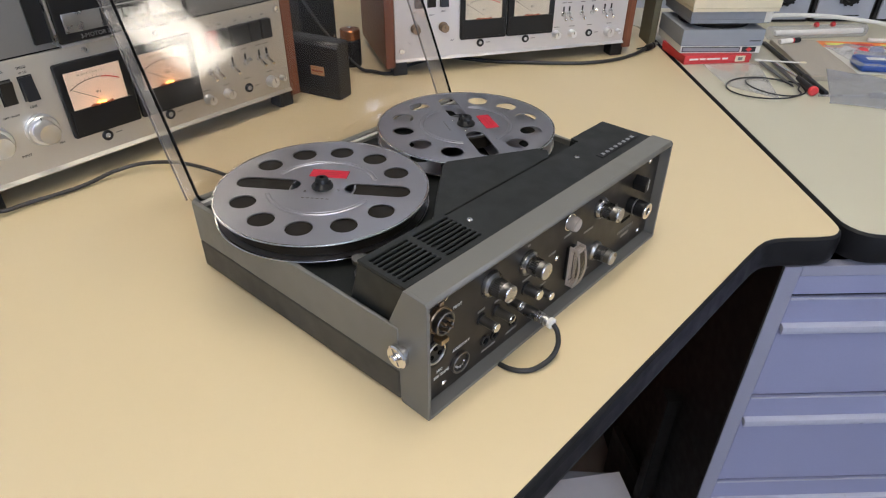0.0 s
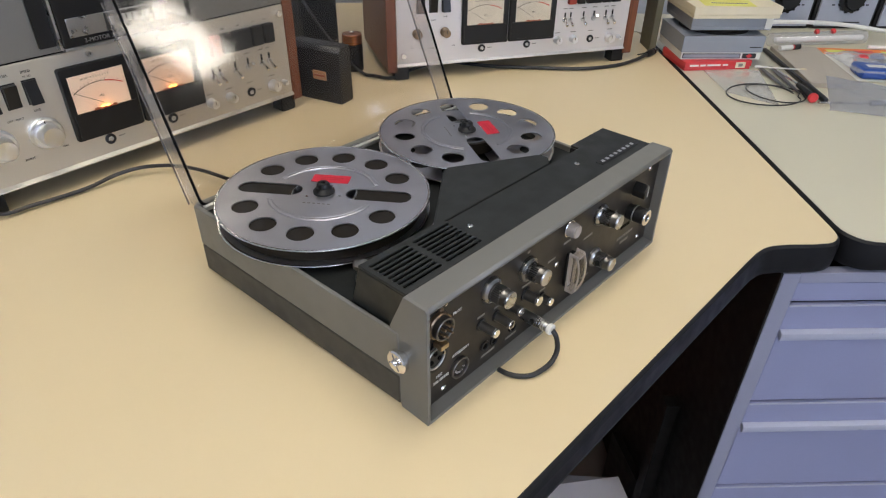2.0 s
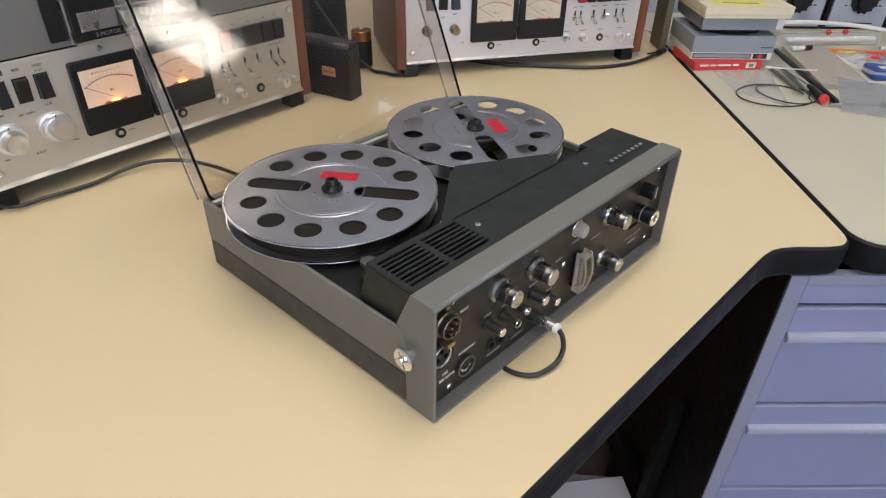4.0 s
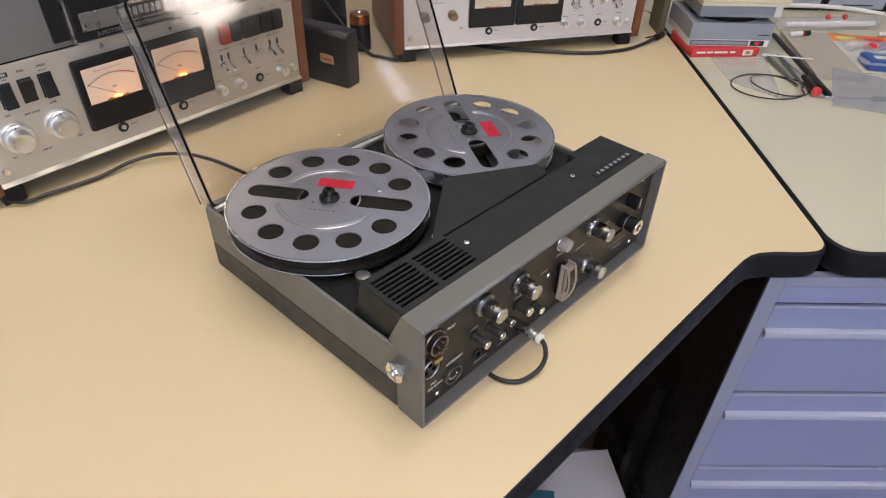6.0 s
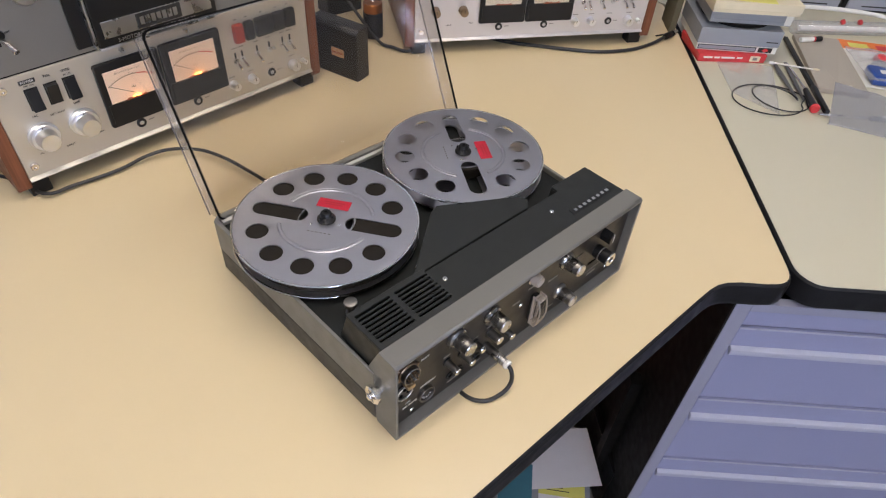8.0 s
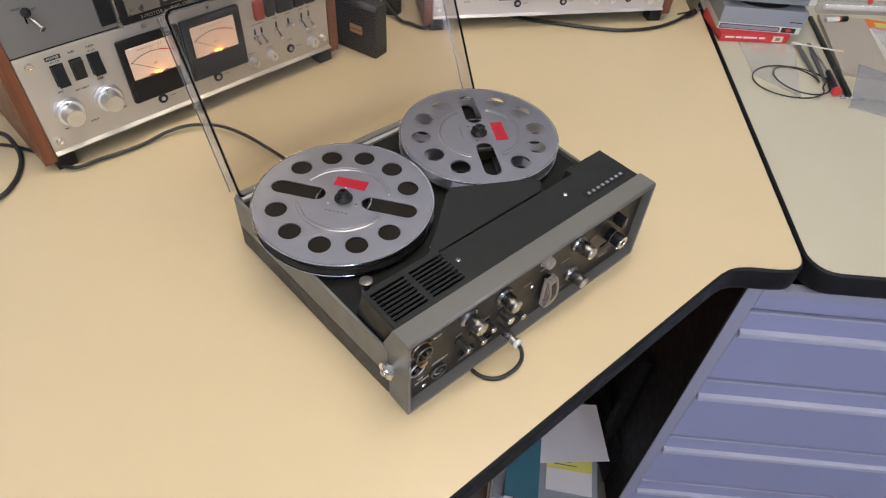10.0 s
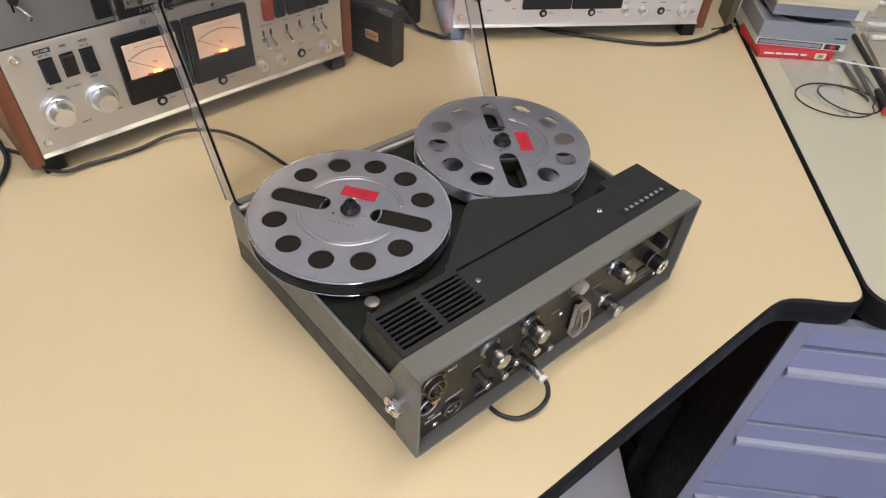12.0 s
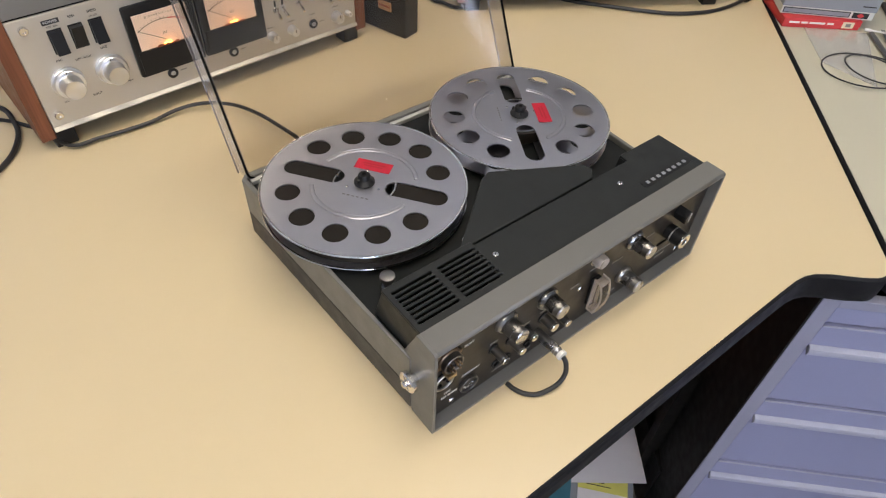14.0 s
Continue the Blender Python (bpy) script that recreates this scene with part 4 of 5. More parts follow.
    part("tape_roller", lathe([(0, 0), (0.013, 0), (0.015, 0.003), (0.0095, 0.006), (0.0095, 0.013), (0.015, 0.015), (0.013, 0.0185), (0.004, 0.0195), (0, 0.0195)], (0.065, 0.001, 0.2370), (0, -1, 0), 32), STEEL, t, "turned steel tape roller")
    for x in (0.095, 0.31):
        part("reel_table", cyl((x, 0.001, 0.35), (0, -1, 0), 0.028, 0.016, 0.002), STEEL, t)
    return t


DP = math.degrees(math.atan2(0.025, 0.404))
tape_deck(pose(-0.1184, 0.534, 0, 0, 0, DP), True, CHAMPAGNE, "large champagne-fronted reel tape deck with lit amber meters and walnut sides")
tape_deck(pose(0.4855, 0.5360, 0, 0, 0, -30.3), False, SILVER, "silver-fronted reel tape deck with cream meters and walnut sides")

# ---- drawer cabinet under the side bench ----


def drawer_cabinet():
    m = pose(0.4475, -0.1015, 0, 0, 0, -45)
    t = thing("drawer_cabinet", m, "lavender-blue steel drawer cabinet with a black side, under the bench", "cabinet")
    Wc, D, zt, zb = 0.66, 0.55, -0.0425, FLOOR_Z
    part("side_panel", box(-0.0030, -0.0004, -0.0119, D, zb, zt), SIDE, t, "black side panel")
    part("side_panel", box(Wc - 0.02, Wc, 0.002, D, zb, zt), SIDE, t)
    part("back_panel", box(0.0205, Wc - 0.0205, D - 0.01, D, zb, zt), SIDE, t)
    part("stile", box(0.0, 0.0195, -0.012, 0.0018, zb, zt, 0.001), BLUEGREY, t, "blue-grey front post")
    part("stile", box(Wc - 0.03, Wc, -0.012, 0.0018, zb, zt, 0.001), BLUEGREY, t)
    part("top_rail", box(0.0200, Wc - 0.0305, -0.011, 0.0018, -0.0560, zt, 0.001), BLUEGREY, t)
    part("dark_inside", box(0.0200, Wc - 0.0305, -0.004, 0.0015, zb, -0.0562), MATT, t)
    tops = (-0.0570, -0.0870, -0.2465, -0.4180, -0.5860)
    for i, z1 in enumerate(tops):
        z0 = (tops[i + 1] if i + 1 < len(tops) else zb + 0.02) + 0.0036
        d = part("drawer", box(0.0212, Wc - 0.0315, -0.0095, -0.0042, z0 + 0.0012, z1, 0.0008), BLUE, t, "blue painted drawer front")
        if i:
            zl = z1 - 0.0495
            lip = [(-0.0096, zl + 0.013), (-0.0125, zl + 0.0128), (-0.0160, zl + 0.0105), (-0.0172, zl + 0.006), (-0.0160, zl + 0.001), (-0.0145, zl), (-0.0140, zl + 0.003), (-0.0110, zl + 0.006), (-0.0096, zl + 0.006)]
            part("pull_lip", prism(lip, 0.0217, Wc - 0.032, 0.0, SIDEWAYS), PALEBLUE, d, "pale rolled pull lip")
            # highlight along the drawer's top edge, drawn as a thin paler strip
            part("top_highlight", box(0.0217, Wc - 0.032, -0.0112, -0.0094, z1 - 0.0028, z1 - 0.0004, 0.0006), PALEBLUE, d)
    return t


drawer_cabinet()

# ---- things on the benches ----


def carton(name, cx, cy, z, lx, ly, h, rz, material, label, tray=None, group=""):
    """A shallow card box: a tray with a lid that overlaps it."""
    t = thing(name, pose(cx, cy, z, 0, 0, rz), label, "box", group)
    part("tray", box(-lx / 2 + 0.001, lx / 2 - 0.001, -ly / 2 + 0.001, ly / 2 - 0.001, 0, h * 0.3, 0.0008), tray or material, t)
    part("lid", box(-lx / 2, lx / 2, -ly / 2, ly / 2, h * 0.3 + 0.0002, h, 0.0012), material, t)
    return t


def cable(name, pts, r, label, material=None):
    t = thing(name, pose(0, 0, 0), label, "cable")
    part("cord", tube(smooth_path(pts, 8), r, 10), material or CORD, t)
    return t


def sheet(pts, nx, ny, lift, seed, thick=0.0004):
    """A limp four-cornered sheet with slight waves."""
    bm = bmesh.new()
    a, b, c, d = [Vector(p) for p in pts]
    grid = []
    for i in range(nx + 1):
        row = []
        for j in range(ny + 1):
            u, v = i / nx, j / ny
            p = a.lerp(b, u).lerp(d.lerp(c, u), v)
            w = noise.noise(Vector((u * 4 + seed, v * 4, seed)))
            edge = min(1, 8 * min(u, 1 - u, v, 1 - v) + 0.25)
            p.z += lift * (0.55 + w) * edge
            row.append(bm.verts.new(p))
        grid.append(row)
    for i in range(nx):
        for j in range(ny):
            bm.faces.new((grid[i][j], grid[i + 1][j], grid[i + 1][j + 1], grid[i][j + 1]))
    got = bmesh.ops.extrude_face_region(bm, geom=bm.faces[:])
    bmesh.ops.translate(bm, vec=(0, 0, thick), verts=[v for v in got["geom"] if isinstance(v, bmesh.types.BMVert)])
    return bm


# small black case with a tan tab, between the two decks
cs = thing("leather_case", pose(0.3515, 0.5664, 0, 0, 0, -74.6), "small black leatherette case with a tan tab, beside the deck", "case")
prof = [(-0.015, 0.0), (0.015, 0.0), (0.015, 0.078), (0.011, 0.083), (-0.009, 0.083), (-0.015, 0.076)]
part("body", prism(prof, -0.045, 0.045, 0.0025, SIDEWAYS, seg=3), LEATHER, cs)
part("flap", prism([(-0.0158, 0.050), (-0.0152, 0.077), (-0.009, 0.0845), (0.012, 0.0845), (0.012, 0.0832), (-0.0085, 0.0832), (-0.0148, 0.0755), (-0.0152, 0.050)], -0.0455, 0.0455, 0, SIDEWAYS), LEATHER, cs, "black leatherette flap")
tab = part("tab", box(-0.004, 0.020, -0.0172, -0.0152, 0.034, 0.0475, 0.0008), TAN, cs, "tan leather tab")
part("stitching", box(-0.002, 0.018, -0.0175, -0.0171, 0.0395, 0.0420), BROWN, tab)
cell = thing("battery_cell", pose(0.4705, 0.636, 0), "large dry battery cell with a copper-coloured top", "battery")
part("jacket", cyl((0, 0, 0), (0, 0, 1), 0.017, 0.045, 0.001, 32), BLACK, cell, "black battery jacket")
part("copper_band", lathe([(0, 0.0452), (0.0168, 0.0452), (0.0168, 0.0595), (0.0155, 0.061), (0.0055, 0.061), (0, 0.061)], n=32), COPPER, cell, "copper-coloured top band")
part("terminal", cyl((0, 0, 0.0611), (0, 0, 1), 0.0045, 0.0028, 0.0008, 16), CHROME, cell)
pk = thing("power_adapter", pose(0.487, 0.752, 0, 0, 0, -6), "black box-shaped power adapter standing behind the case", "power adapter")
part("body", box(-0.036, 0.036, -0.012, 0.03, 0, 0.112, 0.003), BLACK, pk)
for z in (0.02, 0.095):
    screw(0.030, -0.012, z, (0, -1, 0), 0.002, pk)
cable("adapter_cable", [(0.45, 0.735, 0.10), (0.44, 0.70, 0.085), (0.45, 0.665, 0.045), (0.455, 0.60, 0.008), (0.464, 0.575, 0.0045), (0.478, 0.548, 0.004), (0.53, 0.555, 0.004), (0.60, 0.55, 0.004)], 0.0028, "black cable running from the adapter under the deck")

# leads on the bench
cable("signal_lead", [(-0.30, 0.66, 0.0042), (-0.19, 0.640, 0.0042), (-0.143, 0.594, 0.0042), (-0.116, 0.5265, 0.006), (-0.082, 0.522, 0.005), (-0.029, 0.520, 0.0045), (0.010, 0.522, 0.008), (0.040, 0.514, 0.010), (0.068, 0.490, 0.010), (0.084, 0.455, 0.010), (0.093, 0.412, 0.011), (0.098, 0.375, 0.013), (0.100, 0.335, 0.018), (0.100, 0.2935, 0.022)], 0.0023, "black lead running from the tape deck to the recorder")
cable("mains_lead", [(-0.40, 0.72, 0.0042), (-0.22, 0.70, 0.0042), (-0.163, 0.655, 0.0042), (-0.154, 0.612, 0.0042), (-0.158, 0.575, 0.0042), (-0.178, 0.537, 0.0042), (-0.21, 0.520, 0.0042), (-0.30, 0.53, 0.0042)], 0.0030, "thick black mains lead looped beside the tape deck")
lead = cable("patch_lead", [(0.60, 0.56, 0.0036), (0.64, 0.475, 0.0036), (0.675, 0.428, 0.0036), (0.711, 0.384, 0.0036), (0.751, 0.344, 0.0036), (0.803, 0.3165, 0.0036), (0.850, 0.307, 0.0045), (0.890, 0.306, 0.006)], 0.0030, "black patch lead with a jack plug, lying on the bench")
pg = part("jack_plug", lathe([(0, 0), (0.0042, 0), (0.0058, 0.004), (0.0058, 0.022), (0.004, 0.025), (0, 0.025)], (0.890, 0.306, 0.006), (0.99, 0.0, 0.0), 18), BLACK, lead, "black jack plug")
part("tip", lathe([(0, 0), (0.0060, 0), (0.0060, 0.004), (0.0030, 0.005), (0.0030, 0.016), (0.002, 0.019), (0, 0.02)], (0.9155, 0.306, 0.006), (1, 0, 0), 16), CHROME, pg)
strap = solo("cable_tie", box(-0.016, 0.012, -0.0012, 0.0012, 0, 0.0022, 0.0005), BLACK, "short black cable tie beside the jack plug", "cable tie", pose(0.907, 0.3195, 0.0, 0, 0, -16))

# stack of tape boxes on the side bench
G = "stack of tape boxes"
red_box = carton("tape_box", 0.9436, 0.2176, 0.0005, 0.123, 0.095, 0.0152, -40.2, REDBOX, "red card tape box at the bottom of the stack", group=G)
for k, wd in enumerate((0.016, 0.010, 0.024, 0.010)):
    x = (-0.052, -0.033, -0.020, 0.008)[k]
    part("print_bar", box(x, x + wd, -0.0480, -0.0475, 0.0075, 0.0105), CARDWHITE, red_box)
sticker = part("sticker", box(0.032, 0.050, -0.0479, -0.0475, 0.0030, 0.0130), CARDCREAM, red_box, "cream sticker")
part("print_bar", box(0.037, 0.045, -0.0482, -0.0478, 0.0055, 0.0105), GREYINK, sticker)
box1 = carton("tape_box", 0.966, 0.227, 0.0159, 0.143, 0.120, 0.0405, -45, GREYBOX, "grey and white tape box with a red badge", CARDWHITE, group=G)
strip = part("label_strip", box(-0.068, 0.034, -0.0598, -0.0592, 0.0022, 0.0106), INK, box1, "grey label strip in a black border")
part("strip_field", box(-0.0666, 0.0326, -0.0601, -0.0597, 0.0034, 0.0094), GREYBOX, strip)
badge = part("badge", box(0.038, 0.062, -0.0599, -0.0592, 0.0022, 0.0106), INK, box1, "black badge with a red diamond")
part("diamond", prism([(0.050, 0.0026), (0.0560, 0.0064), (0.050, 0.0102), (0.0440, 0.0064)], 0.0599, 0.0602, 0, UPRIGHT), REDBOX, badge)
part("thumb_cut", box(0.047, 0.067, -0.0606, -0.0599, 0.0205, 0.0220), INK, box1)
spare = thing("spare_reel", pose(0.972, 0.228, 0.0566), "black spare tape reel lying between two boxes", "tape reel", group=G)
part("lower_flange", cyl((0, 0, 0), (0, 0, 1), 0.060, 0.0014, 0.0003, 64), BLACK, spare)
part("pack", cyl((0, 0, 0.0015), (0, 0, 1), 0.054, 0.0052, 0.0003, 64), TAPE, spare)
part("upper_flange", cyl((0, 0, 0.0068), (0, 0, 1), 0.060, 0.0014, 0.0003, 64), BLACK, spare)
box2 = carton("tape_box", 0.9775, 0.2285, 0.0650, 0.140, 0.130, 0.0222, -44.7, GREYBOX, "grey tape box with a white end", group=G)
part("end_label", box(0.058, 0.0697, -0.0656, -0.0649, 0.002, 0.0212), CARDWHITE, box2, "white end label")
box3 = carton("tape_box", 0.9705, 0.2235, 0.0874, 0.150, 0.140, 0.0196, -44, CARDCREAM, "cream card tape box on top of the stack", group=G)
note = thing("note_sheet", pose(0.962, 0.222, 0.1072, 0, 0, -50), "yellow-green sheet of paper lying on the top box", "paper")
part("sheet", box(-0.045, 0.04, -0.060, 0.045, 0, 0.0006), YELLOW, note)
part("print_bar", box(-0.03, 0.03, -0.045, -0.040, 0.0005, 0.0008), GREYINK, note)
solo("upright_box", box(-0.006, 0.006, -0.02, 0.04, 0, 0.105, 0.001), OLIVE, "narrow olive card box standing behind the stack", "box", pose(0.945, 0.330, 0, 0, 0, -45))

# cotton swab, bag, wire loops, tools
swab = thing("cotton_swab", pose(0.977, 0.098, 0.0085, 0, 0, -57.8), "white cotton swab lying on the tools", "cotton swab")
part("stick", cyl((-0.036, 0, 0), (1, 0, 0), 0.0013, 0.072, 0, 10), IVORY, swab)
for s in (-1, 1):
    part("tip", lathe([(0, 0), (0.0018, 0.001), (0.0026, 0.006), (0.0022, 0.011), (0, 0.013)], (s * 0.030, 0, 0), (s, 0, 0), 12), CARDWHITE if s < 0 else CARDCREAM, swab)
wb = solo("plastic_bag", sheet([(0.896, 0.201, 0.0008), (0.815, 0.124, 0.0008), (0.815, 0.040, 0.0008), (0.962, 0.128, 0.0008)], 18, 18, 0.0022, 3), POLY, "clear empty plastic bag lying flat on the side bench", "plastic bag")
wb.visible_shadow = False
loop = []
for k in range(41):
    a = radians(20 + 360 * 2 * k / 40)
    r = 0.054 if k < 20 else 0.045
    cx, cy = (0.836, 0.074) if k < 20 else (0.862, 0.064)
    du, dv = r * math.cos(a), 0.92 * r * math.sin(a)
    loop.append((cx + du * 0.60 + dv * 0.75, cy - du * 0.80 + dv * 0.60, 0.004 + 0.002 * math.sin(a * 1.5)))
loop.append((0.868, 0.020, 0.004))
cable("wire_loop", loop, 0.0011, "thin black wire coiled in two loops on the side bench")


def rod(name, a, b, r, material, parent, label="", r2=None, n=16):
    a, b = Vector(a), Vector(b)
    return part(name, cyl(a, b - a, r, (b - a).length, min(r, r2 or r) * 0.25, n, r2=r2), material, parent, label)


sd = thing("screwdriver", pose(0, 0, 0), "black-handled screwdriver with a red cap", "screwdriver")
rod("handle", (0.868, 0.0125, 0.0085), (0.914, 0.0480, 0.008), 0.0056, BLACK, sd, r2=0.004)
rod("cap", (0.8620, 0.0075, 0.0087), (0.8678, 0.0123, 0.0087), 0.0076, REDBOX, sd, "red plastic end cap")
rod("shaft", (0.914, 0.0480, 0.008), (0.984, 0.112, 0.0045), 0.0018, CHROME, sd)
pr = thing("test_probe", pose(0, 0, 0), "steel test probe with a blue-grey handle", "probe")
rod("rod", (0.861, 0.000, 0.0045), (0.917, -0.058, 0.0045), 0.0017, STEEL, pr)
rod("handle", (0.9171, -0.0581, 0.0045), (0.962, -0.106, 0.0055), 0.0042, GREYBOX, pr)
tw = thing("tweezers", pose(0, 0, 0), "pair of steel tweezers lying on the side bench", "tweezers")
for o in (-0.004, 0.004):
    bm = prism([(0, -0.0012), (0.03, -0.003), (0.085, -0.0042), (0.132, -0.003), (0.132, 0.003), (0.085, 0.0042), (0.03, 0.003), (0, 0.0012)], 0, 0.0012, 0.0002, pose(0.880 + o * 0.9, 0.038 - o * 0.9, 0.0035, 0, -0.3, 41.2 - o * 600))
    part("arm", bm, DULL, tw)
rp = thing("rasp", pose(0.980, 0.0780, 0, 0, 0, 39.2), "long black file lying beside the grey board", "file")
part("blade", box(-0.05, 0.138, -0.0035, 0.0035, 0.0005, 0.0065, 0.001), BLACK, rp)
part("grip", box(-0.135, -0.0505, -0.0045, 0.0045, 0.0005, 0.009, 0.003), BLACK, rp)
part("ferrule", box(0.03, 0.1, -0.0037, -0.0033, 0.0020, 0.0050), STEEL, rp)
bd = thing("board", pose(1.0460, 0.0655, 0, 0, 0, 36.6), "grey-beige board with small holes lying on the bench", "board")
part("panel", prism(rrect(-0.106, 0.106, -0.041, 0.041, 0.003), 0.0005, 0.0085, 0.0008, holes=[circle(-0.082, -0.016, 0.0022, 10), circle(-0.082, 0.004, 0.0022, 10)]), PLANK, bd)
mk = thing("marker_pen", pose(1.097, 0.125, 0.0133, 0, 0, -30), "short white marker with a black cap, on the board", "marker")
part("barrel", cyl((-0.022, 0, 0), (1, 0, 0), 0.0045, 0.028, 0.0006), IVORY, mk)
part("band", cyl((0.0062, 0, 0), (1, 0, 0), 0.0046, 0.003, 0.0003), REDBOX, mk)
part("cap", cyl((0.0094, 0, 0), (1, 0, 0), 0.0047, 0.014, 0.0008), BLACK, mk)
bag2 = solo("plastic_bag", sheet([(0.960, 0.022, 0.0165), (0.852, -0.021, 0.0008), (0.886, -0.098, 0.0008), (1.00, -0.070, 0.010)], 18, 14, 0.006, 9), POLYGREY, "clear plastic bag lying over the tools", "plastic bag")
bag2.visible_shadow = False
fold = solo("bag_fold", tube(smooth_path([(0.850, -0.020, 0.0022), (0.866, -0.054, 0.003), (0.885, -0.099, 0.0022)], 8), 0.0016, 8), POLY, "folded rim of a clear plastic bag", "plastic bag")
pkt = thing("parts_packet", pose(1.136, -0.019, 0.001, 0, 0, -53), "clear packet of coloured parts with an orange header", "packet")
part("backing", box(-0.075, 0.10, -0.085, 0.062, 0, 0.0012), CARDWHITE, pkt)
part("header", box(-0.0755, 0.1005, 0.0622, 0.10, 0, 0.0022, 0.0005), ORANGE, pkt, "orange card header")
for k in range(3):
    part("print_bar", box(-0.06 + k * 0.05, -0.025 + k * 0.05, 0.070, 0.088, 0.0021, 0.0026), (YELLOW, REDBOX, YELLOW)[k], pkt)
part("zip_edge", box(-0.0772, -0.0755, -0.085, 0.062, 0, 0.0025, 0.0005), LIME, pkt, "lime zip edge")
for x, y, r, mt in ((-0.045, 0.03, 0.011, CARDWHITE), (-0.02, 0.025, 0.012, REDBOX), (0.01, 0.035, 0.012, BLUETOOL), (-0.03, -0.005, 0.014, GREYBOX), (0.005, -0.005, 0.013, BLACK), (0.04, 0.01, 0.014, REDBOX), (0.05, -0.03, 0.013, YELLOW)):
    part("small_part", lathe([(0, 0.0014), (r, 0.0014), (r, 0.008), (r * 0.6, 0.012), (0, 0.012)], (x, y, 0), (0, 0, 1), 14), mt, pkt)
bt = part("blue_clip", box(-0.065, 0.02, -0.080, -0.030, 0.0014, 0.018, 0.005), BLUETOOL, pkt, "blue plastic clip with white marks")
part("print_bar", box(-0.05, -0.02, -0.064, -0.05, 0.0178, 0.0183), IVORY, bt)
film_part = part("film", sheet([(-0.074, -0.084, 0.012), (0.098, -0.084, 0.010), (0.098, 0.060, 0.004), (-0.074, 0.060, 0.004)], 22, 18, 0.012, 21), POLY, pkt, "clear crinkled film")
film_part.visible_shadow = False
roll = thing("plastic_tubing", pose(0, 0, 0), "clear and white plastic tubing with red fittings", "tubing")
rod("tube", (1.118, 0.172, 0.014), (1.276, 0.043, 0.014), 0.0125, POLY, roll, "clear plastic tube").visible_shadow = False
rod("inner_tube", (1.129, 0.163, 0.013), (1.272, 0.046, 0.013), 0.005, IVORY, roll)
for q in (0.45, 0.62):
    rod("fitting", (1.116 + 0.158 * q, 0.170 - 0.129 * q, 0.0262), (1.121 + 0.158 * q, 0.166 - 0.129 * q, 0.029), 0.005, REDBOX, roll, "red fitting")
cable("white_tubing", [(1.134, 0.180, 0.030), (1.139, 0.195, 0.033), (1.159, 0.195, 0.034), (1.194, 0.170, 0.034), (1.254, 0.105, 0.032), (1.314, 0.030, 0.022), (1.374, -0.040, 0.0062)], 0.0040, "white flexible tubing across the side bench", IVORY)
cable("white_tubing", [(1.236, 0.025, 0.0062), (1.249, 0.005, 0.0062), (1.264, -0.025, 0.0062), (1.304, -0.070, 0.0062), (1.354, -0.110, 0.0062)], 0.0040, "white flexible tubing across the side bench", IVORY)
# test instruments along the back of the side bench


def instrument(u, label):
    c = (1.472 / 2 + u * S45, 1.472 / 2 - u * S45)
    t = thing("test_instrument", pose(c[0], c[1], 0, 0, 0, -45), label, "instrument", group="instruments at the back")
    part("housing", box(-0.066, 0.066, 0.004, 0.12, 0.0, 0.15, 0.002), BLACK, t)
    part("face", box(-0.059, 0.059, -0.001, 0.0038, 0.006, 0.145, 0.0008), INSTR, t, "blue-grey instrument face")
    k = part("dial_knob", lathe([(0, 0), (0.027, 0), (0.027, 0.004), (0.020, 0.006), (0.019, 0.016), (0, 0.017)], (0.003, -0.001, 0.062), (0, -1, 0), 24), BLACK, t, "black fluted dial knob")
    for i in range(14):
        a = radians(i * 360 / 14)
        part("flute", merge(None, box(-0.002, 0.002, -0.002, 0.002, 0, 0.006, 0.0004), frame_z((0.003, -0.001, 0.062), (0, -1, 0)) @ pose(0.027 * math.cos(a), 0.027 * math.sin(a), 0, 0, 0, math.degrees(a))), BLACK, k)
    for i in range(9):
        a = radians(200 - i * 27.5)
        x, z = 0.003 + 0.038 * math.cos(a), 0.062 + 0.038 * math.sin(a)
        part("print_bar", box(x - 0.003, x + 0.003, -0.0014, -0.0009, z - 0.0012, z + 0.0012), INK, t)
    part("print_bar", box(-0.03, 0.035, -0.0014, -0.0009, 0.0125, 0.0150), INK, t)
    return t


for u in (0.752, 0.888, 1.024):
    instrument(u, "blue-grey test instrument with a large black dial knob")

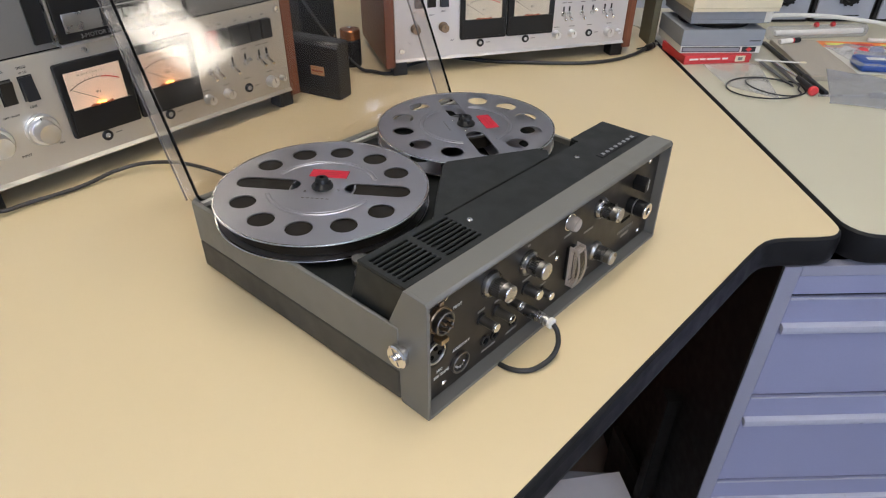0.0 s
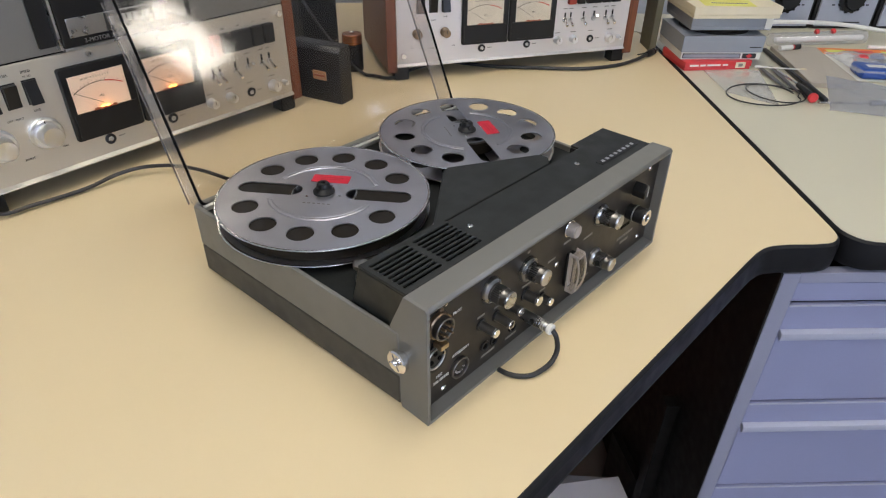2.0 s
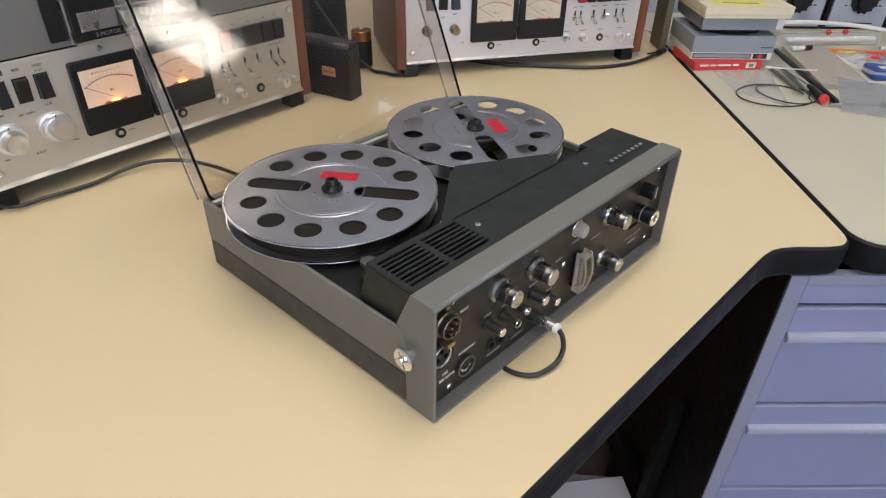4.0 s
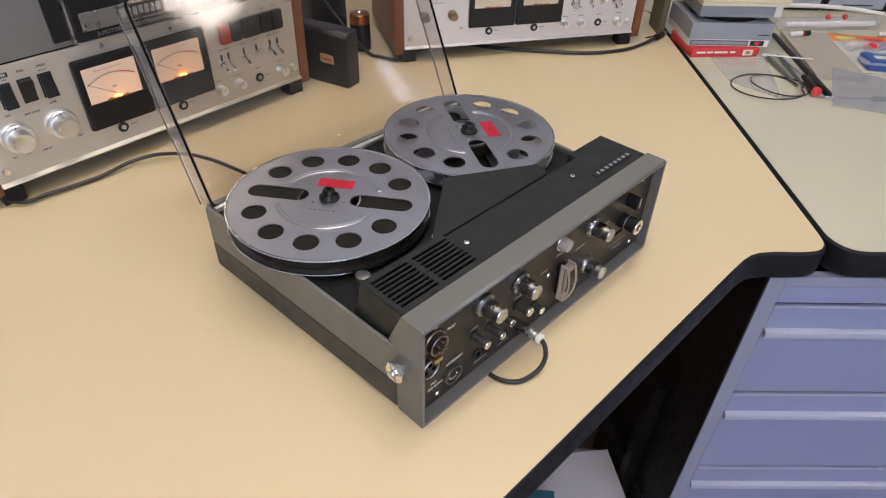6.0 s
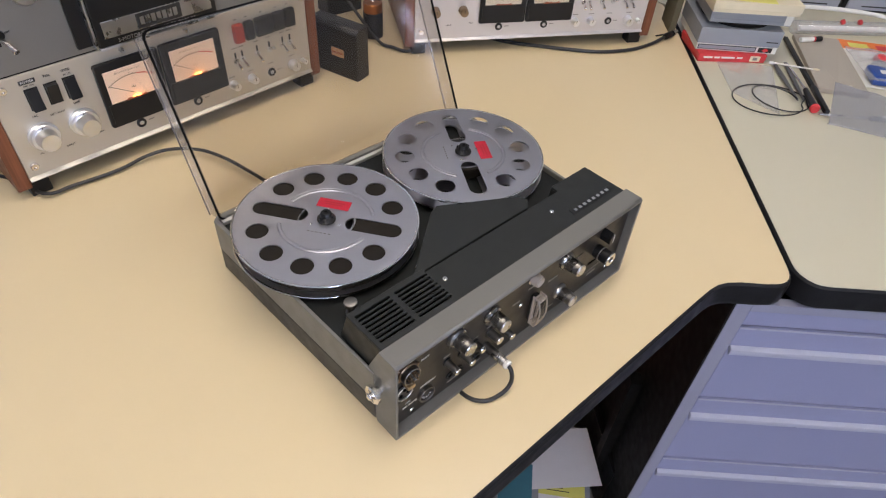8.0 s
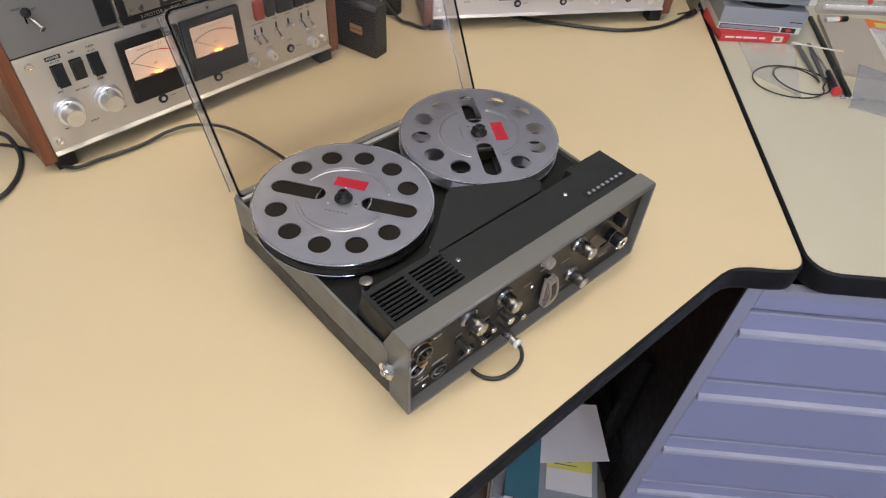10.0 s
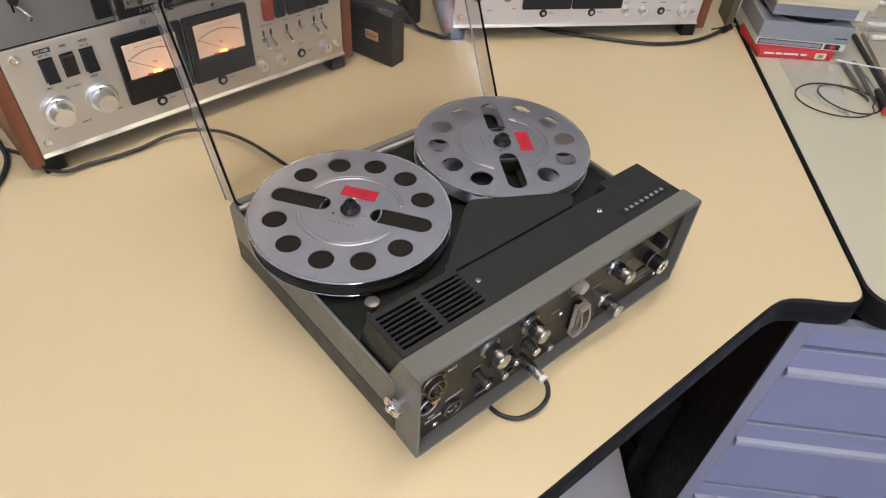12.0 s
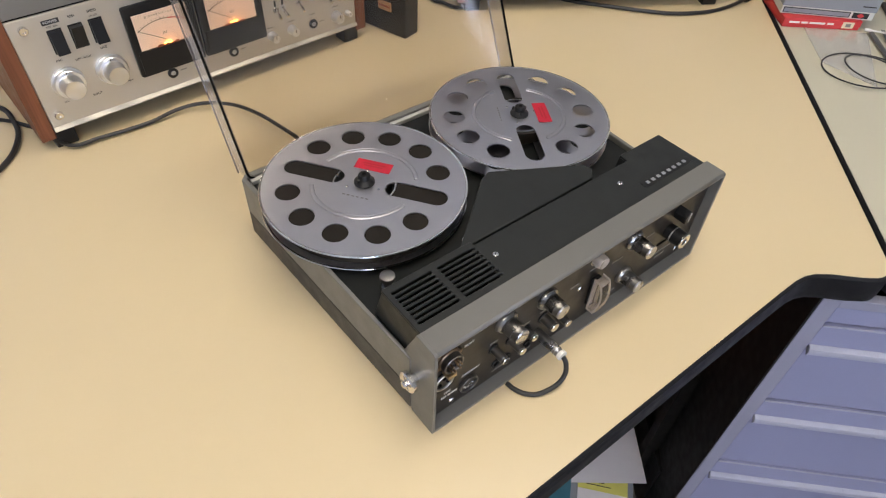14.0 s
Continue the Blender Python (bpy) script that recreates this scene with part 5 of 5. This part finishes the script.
# ---- under the bench ----
bk = thing("stacked_books", pose(0.388, 0.040, FLOOR_Z, 0, 0, -50), "pile of books and binders on the floor under the bench", "books")
for i, (h, mt, lx, ly) in enumerate(((0.030, BROWN, 0.21, 0.235), (0.026, CARDWHITE, 0.205, 0.230), (0.028, TEAL, 0.20, 0.230), (0.022, CARDWHITE, 0.20, 0.228), (0.012, GREYBOX, 0.195, 0.225))):
    z = (0, 0.0302, 0.0564, 0.0846, 0.1068)[i]
    b = part("book", box(-lx / 2, lx / 2, -ly / 2, ly / 2, z, z + h, 0.0015), mt, bk)
pp = thing("paper_sheet", pose(0.459, -0.057, FLOOR_Z + 0.1230, 0, 0, 52), "white sheet of paper lying on the pile of books", "paper")
part("sheet", box(0.0, 0.122, 0.0, 0.18, 0.0, 0.0008), PAPER, pp)
pd = thing("note_pad", pose(0.386, -0.018, FLOOR_Z + 0.1190, 0, 0, -50), "yellow-covered pad of paper on the pile of books", "pad")
part("pages", box(-0.043, 0.043, -0.045, 0.034, 0, 0.0030), PAPER, pd)
cvr = part("cover", box(-0.0435, 0.0435, -0.002, 0.0343, 0.0031, 0.0040), YELLOW, pd, "yellow cover")
for k, wd in ((0, 0.03), (1, 0.042)):
    part("print_bar", box(-0.028, -0.028 + wd, 0.013 - k * 0.006, 0.0145 - k * 0.006, 0.0039, 0.0043), INK, cvr)
bl = thing("book", pose(0.322, 0.045, FLOOR_Z + 0.1196, 0, 0, 40), "teal book with a striped spine on the pile", "book")
part("block", box(-0.07, 0.05, -0.03, 0.03, 0, 0.02, 0.001), PAPER, bl)
part("cover", box(-0.071, 0.051, -0.031, 0.031, 0.0201, 0.0225), TEAL, bl)
for k in range(3):
    part("stripe", box(-0.0716, -0.0711, -0.02 + k * 0.014, -0.014 + k * 0.014, 0.001, 0.0195), INK, bl)
fld = solo("binder", box(-0.006, 0.006, -0.06, 0.13, 0, 0.150, 0.001), BLACK, "black binder standing beside the pile of books", "binder", pose(0.521, -0.016, FLOOR_Z, 0, 0, -37))
pst = solo("metal_post", box(-0.014, 0.006, -0.012, 0.012, 0, 0.385, 0.001), SIDE, "dark metal post standing beside the cabinet", "post", pose(0.512, -0.020, FLOOR_Z, 0, 0, -45))
brd = solo("back_board", box(-0.55, 0.0, -0.012, 0.0, 0.0, FLOOR_Z * -1 - TOP_T - 0.01, 0.001), BROWN, "red-brown wooden board closing the space under the bench", "board", pose(0.74, 0.20, FLOOR_Z, 0, 0, -30))
